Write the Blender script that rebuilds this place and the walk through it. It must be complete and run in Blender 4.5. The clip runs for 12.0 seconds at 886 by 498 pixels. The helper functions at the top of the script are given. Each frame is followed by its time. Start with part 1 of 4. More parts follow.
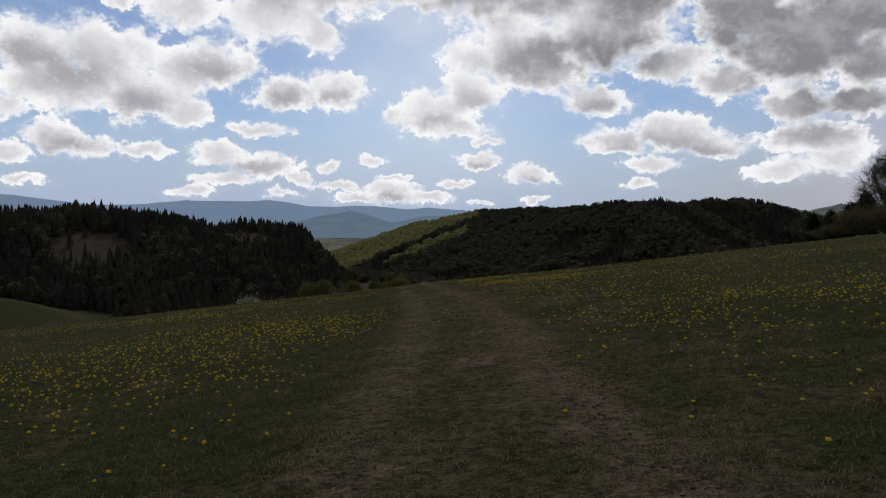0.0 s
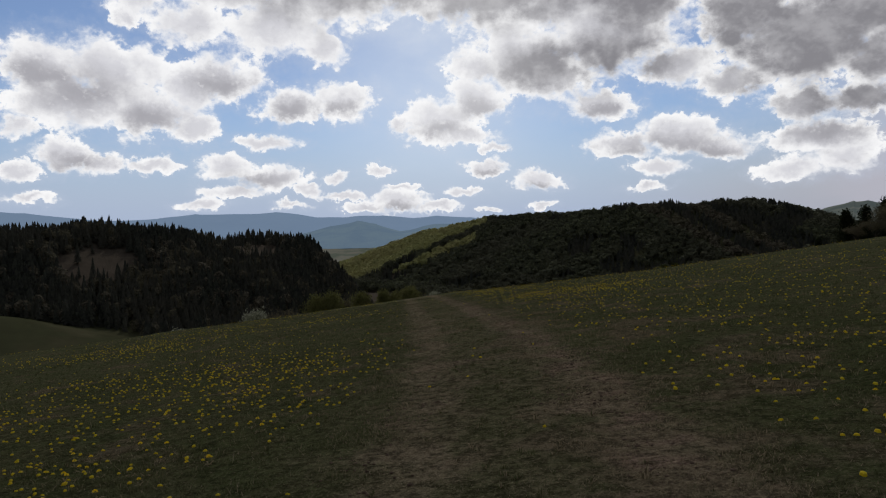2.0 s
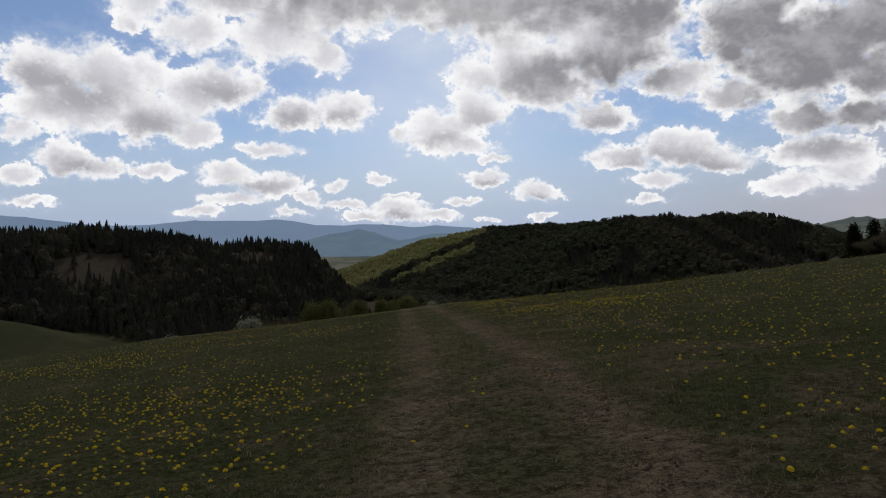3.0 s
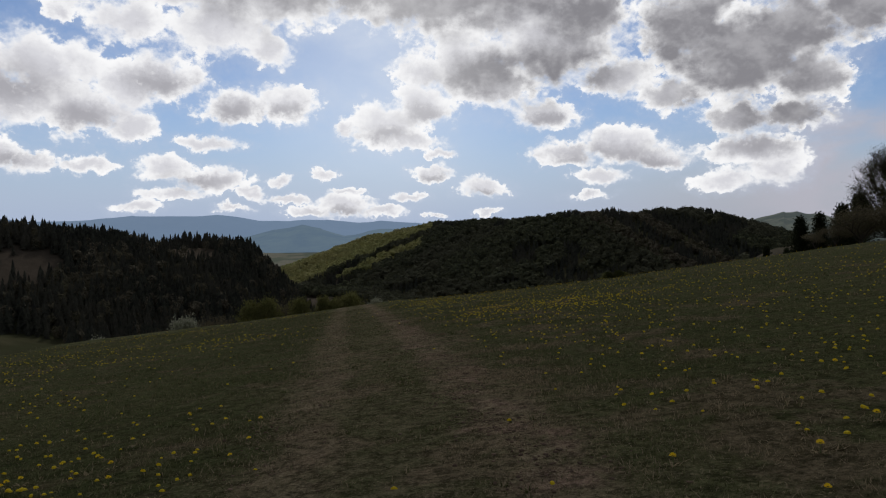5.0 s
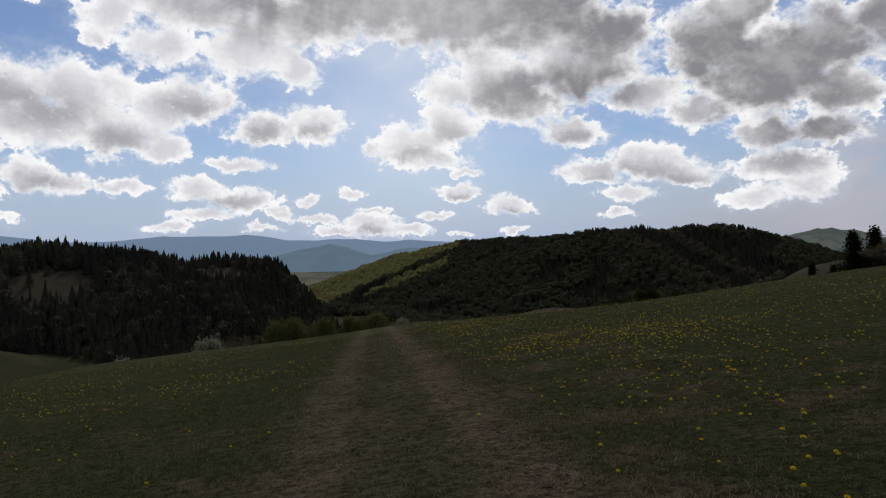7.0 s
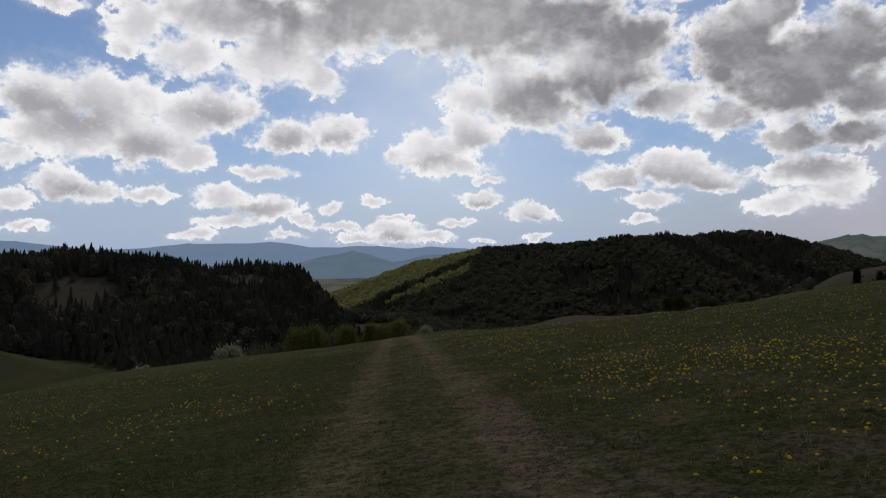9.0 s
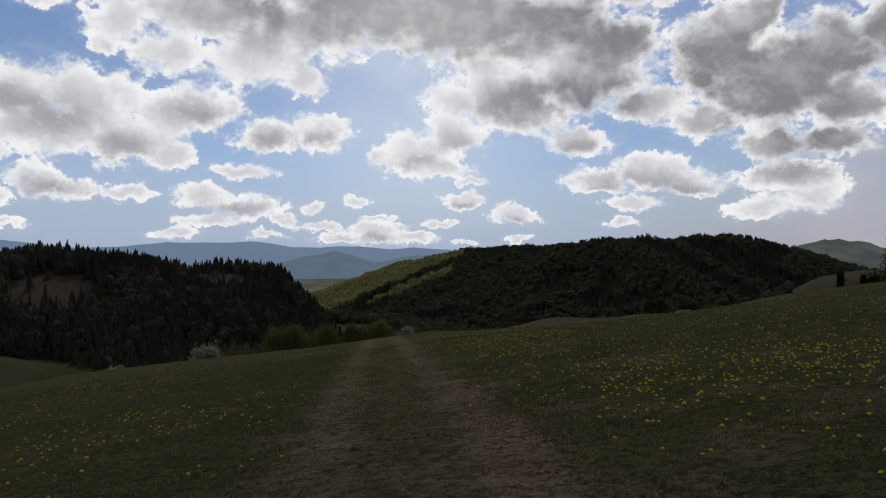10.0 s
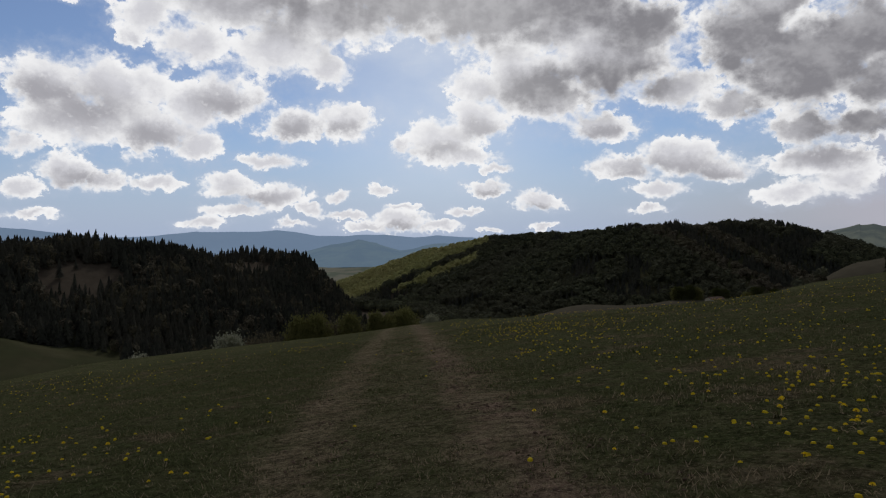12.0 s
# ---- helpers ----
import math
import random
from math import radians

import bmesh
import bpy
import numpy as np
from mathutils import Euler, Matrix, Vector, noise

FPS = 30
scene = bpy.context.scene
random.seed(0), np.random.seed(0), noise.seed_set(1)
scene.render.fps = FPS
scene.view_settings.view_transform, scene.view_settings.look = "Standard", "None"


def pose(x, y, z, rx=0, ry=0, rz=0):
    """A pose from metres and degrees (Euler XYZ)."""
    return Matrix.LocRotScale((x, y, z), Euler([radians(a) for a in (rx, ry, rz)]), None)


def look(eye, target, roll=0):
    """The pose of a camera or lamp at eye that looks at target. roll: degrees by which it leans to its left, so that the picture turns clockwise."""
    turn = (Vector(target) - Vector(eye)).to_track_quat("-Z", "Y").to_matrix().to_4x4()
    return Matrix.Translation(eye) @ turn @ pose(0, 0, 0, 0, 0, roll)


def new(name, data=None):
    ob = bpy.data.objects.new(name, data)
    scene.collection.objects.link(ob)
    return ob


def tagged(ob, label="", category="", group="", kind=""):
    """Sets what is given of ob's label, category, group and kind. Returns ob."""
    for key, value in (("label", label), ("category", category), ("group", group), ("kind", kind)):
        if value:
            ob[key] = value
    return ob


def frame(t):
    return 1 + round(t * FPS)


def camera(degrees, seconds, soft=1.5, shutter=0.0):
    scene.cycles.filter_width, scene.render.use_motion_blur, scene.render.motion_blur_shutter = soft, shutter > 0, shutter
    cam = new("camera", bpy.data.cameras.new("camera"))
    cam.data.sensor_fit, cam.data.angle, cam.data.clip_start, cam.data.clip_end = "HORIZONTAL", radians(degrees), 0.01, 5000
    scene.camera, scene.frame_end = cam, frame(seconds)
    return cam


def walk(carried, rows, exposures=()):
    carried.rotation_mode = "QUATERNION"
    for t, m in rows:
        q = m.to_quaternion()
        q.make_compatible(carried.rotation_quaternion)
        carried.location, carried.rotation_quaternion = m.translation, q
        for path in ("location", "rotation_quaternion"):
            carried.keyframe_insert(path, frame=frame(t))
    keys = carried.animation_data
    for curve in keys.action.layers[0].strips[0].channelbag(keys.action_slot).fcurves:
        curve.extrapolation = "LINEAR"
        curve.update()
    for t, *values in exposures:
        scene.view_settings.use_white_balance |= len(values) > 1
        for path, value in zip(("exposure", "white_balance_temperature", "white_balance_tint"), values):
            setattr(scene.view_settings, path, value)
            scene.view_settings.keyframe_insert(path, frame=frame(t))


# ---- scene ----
# ---- camera and walk ----
cam = camera(66.31, 12.0, soft=1.15)
PATH = [
    (0, pose(0.000, -0.000, 1.432, 87.50, -0.13, -0.00)),
    (0.5, pose(-0.072, 1.388, 1.395, 87.78, 0.38, 1.71)),
    (1, pose(-0.188, 2.814, 1.335, 88.32, 0.54, 1.65)),
    (1.5, pose(-0.237, 4.165, 1.263, 88.23, 1.23, 1.21)),
    (2, pose(-0.256, 5.512, 1.220, 88.17, 1.30, 0.72)),
    (2.5, pose(-0.294, 6.691, 1.153, 88.69, 0.48, 0.72)),
    (4.5, pose(0.157, 11.560, 0.841, 89.19, 1.45, -0.46)),
    (5, pose(0.126, 12.699, 0.792, 88.56, 0.61, -3.89)),
    (5.5, pose(0.245, 13.808, 0.741, 86.51, 0.99, -7.40)),
    (6, pose(0.246, 14.911, 0.741, 88.28, -0.92, -5.19)),
    (6.5, pose(0.226, 15.874, 0.685, 89.55, 0.42, -2.38)),
    (8.5, pose(-0.203, 19.976, 0.472, 90.66, 0.79, -0.37)),
    (9, pose(-0.268, 21.054, 0.364, 90.78, 0.90, 0.20)),
    (9.5, pose(-0.341, 22.082, 0.259, 90.91, 0.86, -0.07)),
    (10, pose(-0.390, 23.216, 0.123, 90.86, 0.41, -1.30)),
    (10.5, pose(-0.398, 24.292, 0.005, 90.75, 0.07, -3.22)),
    (11, pose(-0.332, 25.415, -0.069, 90.47, 0.04, -3.57)),
    (11.5, pose(-0.316, 26.385, -0.192, 90.49, -0.10, -1.73)),
    (12, pose(-0.376, 27.448, -0.307, 89.86, 0.73, 0.78)),
]
walk(cam, PATH, exposures=[(0.0, -0.21), (6.5, -0.19), (9.0, -0.29), (12.0, -0.28)])


# ---- sky, clouds and sun ----
SUN_AZ, SUN_EL = -2.0, 44.0


def make_world():
    """A spring sky with fair-weather cumulus: a clear sky, and clouds of soft puffs broken up by noise.
    Every puff: bearing and height above the horizon, half width and half height, in degrees."""
    WHITE_west = [(-30.6, 12.4, 3.19, 1.97), (-26.2, 12.2, 4.24, 2.27), (-28.8, 9.8, 4.77, 2.04), (-23.4, 9.3, 3.82, 1.93), (-20.6, 8.3, 1.68, 1.23), (-18.4, 12.1, 3.23, 1.83), (-21.0, 11.3, 2.50, 1.73), (-32.5, 8.2, 1.29, 0.99), (-29.6, 6.0, 2.17, 1.07), (-27.2, 5.3, 1.70, 0.93), (-23.7, 5.3, 1.84, 0.65), (-32.6, 4.8, 1.36, 0.80), (-32.1, 2.7, 1.71, 0.48), (-13.1, 10.0, 2.63, 1.36), (-9.0, 10.5, 2.89, 1.47), (-15.2, 7.2, 2.76, 0.59)]
    WHITE_low = [(-18.3, 5.2, 2.24, 1.17), (-14.5, 4.3, 2.95, 1.10), (-11.8, 3.4, 1.28, 0.56), (-20.2, 2.3, 1.89, 0.54), (-13.2, 2.0, 1.36, 0.37), (-17.6, 3.2, 2.60, 0.41), (-9.1, 2.8, 2.23, 0.38), (-4.4, 2.3, 2.75, 0.86), (-7.2, 1.9, 1.88, 0.47), (-1.0, 1.8, 1.81, 0.48), (-3.9, 3.4, 1.33, 0.38), (-9.5, 4.5, 1.12, 0.52), (-6.0, 5.0, 1.32, 0.43), (2.9, 5.0, 1.72, 0.76), (7.3, 3.7, 2.07, 0.85), (1.1, 3.0, 1.58, 0.38), (3.2, 1.4, 0.86, 0.24), (7.7, 1.6, 1.03, 0.28)]
    WHITE_middle = [(-0.9, 9.0, 3.58, 1.78), (2.4, 10.6, 2.87, 1.76), (1.0, 7.6, 2.87, 0.85), (-4.3, 8.6, 0.95, 0.65), (3.8, 6.6, 1.24, 0.38), (2.5, 13.1, 2.63, 1.46), (5.8, 13.9, 4.26, 2.93), (8.6, 12.0, 3.74, 1.82), (12.9, 15.3, 5.91, 3.70), (16.5, 17.0, 3.00, 2.32), (10.6, 18.1, 6.93, 2.99), (18.6, 12.3, 3.66, 1.56), (12.5, 9.5, 2.83, 1.28), (14.0, 6.4, 2.97, 1.01), (18.5, 7.0, 3.44, 1.52), (21.8, 5.7, 2.31, 0.97), (17.1, 4.5, 2.10, 0.68), (16.2, 3.0, 1.85, 0.41)]
    WHITE_east = [(23.3, 15.8, 3.65, 3.48), (27.5, 13.0, 5.28, 3.84), (31.2, 14.8, 3.51, 3.07), (32.2, 11.2, 3.09, 2.15), (22.3, 10.6, 2.46, 1.37), (25.3, 17.9, 3.14, 1.58), (27.4, 8.5, 3.02, 1.33), (31.1, 8.5, 2.81, 1.28), (28.5, 5.9, 3.70, 1.33), (26.6, 3.9, 2.49, 0.94), (29.9, 4.5, 2.16, 1.15), (35.6, 15.6, 3.4, 2.7), (36.4, 18.6, 3.2, 2.2)]
    WHITE_top = [(-3.6, 20.5, 9.48, 3.38), (-10.3, 18.6, 6.02, 2.56), (3.5, 19.3, 8.08, 3.43), (-17.5, 19.2, 6.96, 2.46), (-20.5, 16.0, 3.15, 1.58), (-14.0, 16.1, 4.28, 2.25), (-10.3, 14.5, 1.85, 1.42), (-24.4, 18.1, 2.19, 2.19), (-25.3, 16.2, 0.98, 1.01), (-29.9, 18.7, 1.98, 0.60), (-3.6, 24.4, 14.08, 3.21), (15.3, 22.6, 13.24, 3.17)]
    GREY_heavy = [(-3.6, 20.7, 12.97, 3.30), (3.5, 18.7, 6.85, 2.22), (8.2, 12.9, 3.94, 1.46), (13.3, 13.1, 4.35, 1.92), (15.6, 17.1, 2.94, 2.06), (23.7, 15.1, 3.87, 2.66), (28.6, 12.0, 5.77, 3.15), (31.6, 14.4, 3.35, 2.07), (-2.6, 24.8, 16.78, 3.77), (10.6, 19.4, 6.65, 2.28), (31.1, 8.7, 3.59, 1.62), (27.5, 14.2, 6.79, 4.05), (35.4, 14.9, 3.6, 2.2)]
    GREY_base = [(-28.5, 10.6, 3.99, 1.76), (-23.9, 8.8, 2.40, 1.27), (-13.1, 9.6, 2.72, 0.98), (-9.0, 9.9, 2.24, 0.75), (-28.9, 5.4, 2.20, 0.67), (-16.3, 4.1, 3.16, 0.74), (17.1, 6.1, 4.71, 0.98), (21.0, 5.4, 2.50, 0.66), (28.9, 6.3, 3.53, 0.90), (31.1, 8.3, 2.95, 0.98), (7.5, 3.2, 1.69, 0.38), (3.1, 4.6, 1.26, 0.38), (2.4, 9.7, 2.29, 0.88), (-31.0, 11.4, 2.95, 1.34), (-18.4, 11.7, 2.58, 0.94), (12.7, 9.2, 2.19, 0.62), (-1.0, 8.1, 2.87, 0.76), (-4.4, 1.8, 2.28, 0.39)]
    world = bpy.data.worlds.new("sky")
    world.use_nodes = True
    scene.world = world
    nt = world.node_tree
    nt.nodes.clear()

    def node(kind, **inputs):
        n = nt.nodes.new(kind)
        for k, v in inputs.items():
            key = int(k[1:]) if k[0] == "i" and k[1:].isdigit() else k.replace("_", " ")
            if hasattr(v, "is_linked"):
                nt.links.new(v, n.inputs[key])
            else:
                n.inputs[key].default_value = v
        return n

    def calc(op, a, b=0.0, c=0.0, clamp=False):
        n = nt.nodes.new("ShaderNodeMath")
        n.operation, n.use_clamp = op, clamp
        for i, v in enumerate((a, b, c)):
            if hasattr(v, "is_linked"):
                nt.links.new(v, n.inputs[i])
            else:
                n.inputs[i].default_value = v
        return n.outputs[0]

    def step(value, lo, hi):
        n = node("ShaderNodeMapRange", Value=value, From_Min=lo, From_Max=hi)
        n.interpolation_type = "SMOOTHSTEP"
        return n.outputs[0]

    def mix(fac, a, b):
        n = nt.nodes.new("ShaderNodeMix")
        n.data_type = "RGBA"
        for i, v in ((0, fac), (6, a), (7, b)):
            if hasattr(v, "is_linked"):
                nt.links.new(v, n.inputs[i])
            else:
                n.inputs[i].default_value = v
        return n.outputs[2]

    co = node("ShaderNodeTexCoord").outputs["Generated"]
    way = node("ShaderNodeSeparateXYZ", Vector=co).outputs
    bearing = calc("MULTIPLY", calc("ARCTAN2", way[0], way[1]), 57.2958)
    height = calc("MULTIPLY", calc("ARCSINE", way[2]), 57.2958)
    flat = node("ShaderNodeCombineXYZ", X=bearing, Y=height).outputs[0]

    def fbm(scale, detail, rough, warp=0.0, stretch=1.0, source=None):
        m = nt.nodes.new("ShaderNodeMapping")
        nt.links.new(source or flat, m.inputs["Vector"])
        m.inputs["Scale"].default_value = (scale, scale * stretch, 1)
        n = node("ShaderNodeTexNoise", Vector=m.outputs[0], Scale=1.0, Detail=detail, Roughness=rough, Distortion=warp)
        return n.outputs["Fac"]

    # edges wander before the puffs are laid, so that no outline stays a plain ellipse
    wander = node("ShaderNodeTexNoise", Vector=flat, Scale=0.5, Detail=7.0, Roughness=0.68).outputs["Color"]
    shift = nt.nodes.new("ShaderNodeVectorMath")
    shift.operation = "MULTIPLY_ADD"
    nt.links.new(wander, shift.inputs[0])
    shift.inputs[1].default_value = (3.6, 2.3, 0)
    away = nt.nodes.new("ShaderNodeVectorMath")
    away.operation = "ADD"
    nt.links.new(flat, away.inputs[0])
    away.inputs[1].default_value = (-1.8, -1.15, 0)
    nt.links.new(away.outputs[0], shift.inputs[2])
    bent = shift.outputs[0]

    bent_x, bent_y = node("ShaderNodeSeparateXYZ", Vector=bent).outputs[0:2]

    def puffs(rows):
        least = None
        for az, el, w, h in rows:
            # the flattened third axis carries the puffs laid so far
            at = node("ShaderNodeCombineXYZ", X=bent_x, Y=bent_y, Z=0.0 if least is None else least).outputs[0]
            m = nt.nodes.new("ShaderNodeMapping")
            m.vector_type = "TEXTURE"
            nt.links.new(at, m.inputs["Vector"])
            m.inputs["Location"].default_value = (az, el, 0)
            m.inputs["Scale"].default_value = (w, h, 1e5)
            ln = nt.nodes.new("ShaderNodeVectorMath")
            ln.operation = "LENGTH"
            nt.links.new(m.outputs[0], ln.inputs[0])
            if least is None:
                least = ln.outputs["Value"]
            else:
                least = calc("SMOOTH_MIN", least, ln.outputs["Value"], 0.25)
        return calc("SUBTRACT", 1.0, least)

    body = puffs(WHITE_west + WHITE_low + WHITE_middle + WHITE_east + WHITE_top)
    core = puffs(GREY_base)
    storm = puffs(GREY_heavy)
    # the rest of the sky, beside and above: unseen cumulus, added from noise
    outside = calc("MAXIMUM", step(calc("ABSOLUTE", bearing), 38, 44), step(height, 25, 29))
    dome = nt.nodes.new("ShaderNodeVectorMath")
    dome.operation = "NORMALIZE"
    nt.links.new(co, dome.inputs[0])
    broken = calc("SUBTRACT", calc("MULTIPLY", fbm(5.0, 6.0, 0.55, 0.3, 1.0, dome.outputs[0]), 5.0), 1.1)
    rest = calc("SUBTRACT", calc("MULTIPLY", calc("ADD", broken, 1.0), outside), 1.0)
    body = calc("MAXIMUM", body, rest)
    # the same billows a little nearer to the sun, for the relief of the cloud tops
    def moved(vector, dx, dy):
        n = nt.nodes.new("ShaderNodeVectorMath")
        n.operation = "ADD"
        nt.links.new(vector, n.inputs[0])
        n.inputs[1].default_value = (dx, dy, 0)
        return n.outputs[0]

    def cells(scale, tall, source):
        n = nt.nodes.new("ShaderNodeTexVoronoi")
        n.voronoi_dimensions, n.feature = "2D", "SMOOTH_F1"
        m = nt.nodes.new("ShaderNodeMapping")
        m.inputs["Scale"].default_value = (1.0, tall, 1)
        nt.links.new(source, m.inputs["Vector"])
        nt.links.new(m.outputs[0], n.inputs["Vector"])
        n.inputs["Scale"].default_value, n.inputs["Smoothness"].default_value = scale, 0.45
        return calc("SUBTRACT", 0.42, n.outputs["Distance"])

    def swell(source, dx, dy):
        at, crumpled = moved(flat, dx, dy), moved(source, dx, dy)
        billow = fbm(0.42, 5.0, 0.5, 0.15, 1.3, at)
        curl = fbm(1.7, 4.0, 0.52, 0.25, 1.25, at)
        puffy = calc("ADD", calc("MULTIPLY", cells(0.55, 1.3, crumpled), 0.6), calc("ADD", calc("MULTIPLY", cells(1.4, 1.2, crumpled), 0.45), calc("MULTIPLY", cells(3.2, 1.1, crumpled), 0.2)))
        lump = calc("ADD", calc("MULTIPLY", calc("SUBTRACT", billow, 0.46), 1.0), calc("ADD", calc("MULTIPLY", calc("SUBTRACT", curl, 0.5), 0.62), calc("MULTIPLY", puffy, 0.42)))
        return lump, billow, curl

    lump, billow, curl = swell(bent, 0.0, 0.0)
    relief = calc("SUBTRACT", lump, swell(bent, 0.0, 0.42)[0])
    thick = calc("ADD", calc("ADD", body, 0.05), lump)
    haze = fbm(0.11, 4.0, 0.5, 0.2, 2.2)
    # some edges are crisp, others fray out
    frayed = step(fbm(0.3, 3.0, 0.5, 0.0, 1.5), 0.4, 0.66)
    cover = step(thick, calc("MULTIPLY_ADD", frayed, -0.12, -0.04), calc("MULTIPLY_ADD", frayed, 0.42, 0.17))
    veil = calc("MULTIPLY", step(calc("ADD", thick, calc("MULTIPLY", haze, 1.1)), -0.2, 1.0), 0.42)
    bulk = calc("ADD", body, calc("MULTIPLY", calc("SUBTRACT", billow, 0.45), 1.1))
    inside = step(bulk, -0.02, 0.55)
    drift = calc("ADD", calc("MULTIPLY", calc("SUBTRACT", billow, 0.5), 0.9), calc("MULTIPLY", calc("SUBTRACT", curl, 0.5), 0.25))
    shade = calc("MULTIPLY", step(calc("ADD", core, drift), -0.45, 0.9), inside)
    gloom = calc("MULTIPLY", step(calc("ADD", storm, drift), -0.9, 0.55), inside)
    # thin cloud shines with the sun behind it, thick cloud is grey
    lit = mix(step(bulk, 0.0, 0.9), (11.0, 11.0, 11.1, 1), (7.6, 7.6, 8.1, 1))
    cloud = mix(shade, lit, (4.6, 4.55, 4.95, 1))
    cloud = mix(gloom, cloud, mix(step(calc("ADD", billow, calc("MULTIPLY", curl, 0.3)), 0.48, 0.78), (4.3, 4.25, 4.5, 1), (2.8, 2.75, 3.0, 1)))
    crown = calc("MULTIPLY", step(relief, 0.05, 0.5), calc("SUBTRACT", 1.0, calc("MULTIPLY", gloom, 0.85)))
    cloud = mix(calc("MULTIPLY", crown, 0.5), cloud, (10.4, 10.4, 10.6, 1))
    hollow = calc("MULTIPLY", step(relief, -0.04, -0.5), inside)
    cloud = mix(calc("MULTIPLY", hollow, 0.3), cloud, (3.8, 3.8, 4.1, 1))
    # the added cloud out of view is greyed down to dim the ground
    cloud = mix(outside, cloud, mix(step(thick, 0.0, 0.8), (4.5, 4.6, 4.8, 1), (1.5, 1.55, 1.65, 1)))

    sky = nt.nodes.new("ShaderNodeTexSky")
    sky.sky_type, sky.sun_disc = "NISHITA", False
    sky.sun_elevation, sky.sun_rotation = radians(SUN_EL), radians(SUN_AZ)
    sky.altitude, sky.air_density, sky.dust_density, sky.ozone_density = 600, 1.0, 0.6, 2.0
    blue = mix(1.0, sky.outputs[0], (0.72, 0.77, 0.88, 1))
    nt.nodes[-1].blend_type = "MULTIPLY"
    clear = mix(step(height, 11, 0), blue, mix(step(bearing, 8, 30), (4.5, 5.4, 7.2, 1), (4.5, 4.7, 5.5, 1)))
    clear = mix(calc("MULTIPLY", calc("MULTIPLY", step(bearing, 24, 34), step(height, 15, 6)), step(haze, 0.36, 0.6)), clear, (5.2, 5.15, 5.9, 1))
    clear = mix(veil, clear, (5.9, 6.6, 8.1, 1))
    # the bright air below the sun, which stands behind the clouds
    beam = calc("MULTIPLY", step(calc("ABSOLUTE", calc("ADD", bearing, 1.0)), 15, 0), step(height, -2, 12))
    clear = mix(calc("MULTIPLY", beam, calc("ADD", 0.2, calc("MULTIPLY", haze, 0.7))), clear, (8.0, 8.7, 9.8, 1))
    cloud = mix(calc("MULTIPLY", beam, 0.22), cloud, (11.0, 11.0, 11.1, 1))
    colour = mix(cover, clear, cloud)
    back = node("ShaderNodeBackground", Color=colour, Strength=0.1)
    out = nt.nodes.new("ShaderNodeOutputWorld")
    nt.links.new(back.outputs[0], out.inputs[0])


make_world()
sun = new("sun", bpy.data.lights.new("sun", "SUN"))
sun.data.energy, sun.data.angle, sun.data.color = 0.8, radians(6), (1.0, 0.94, 0.85)
sun_way = Vector((math.sin(radians(SUN_AZ)) * math.cos(radians(SUN_EL)), math.cos(radians(SUN_AZ)) * math.cos(radians(SUN_EL)), math.sin(radians(SUN_EL))))
sun.matrix_basis = look(sun_way * 100, (0, 0, 0))


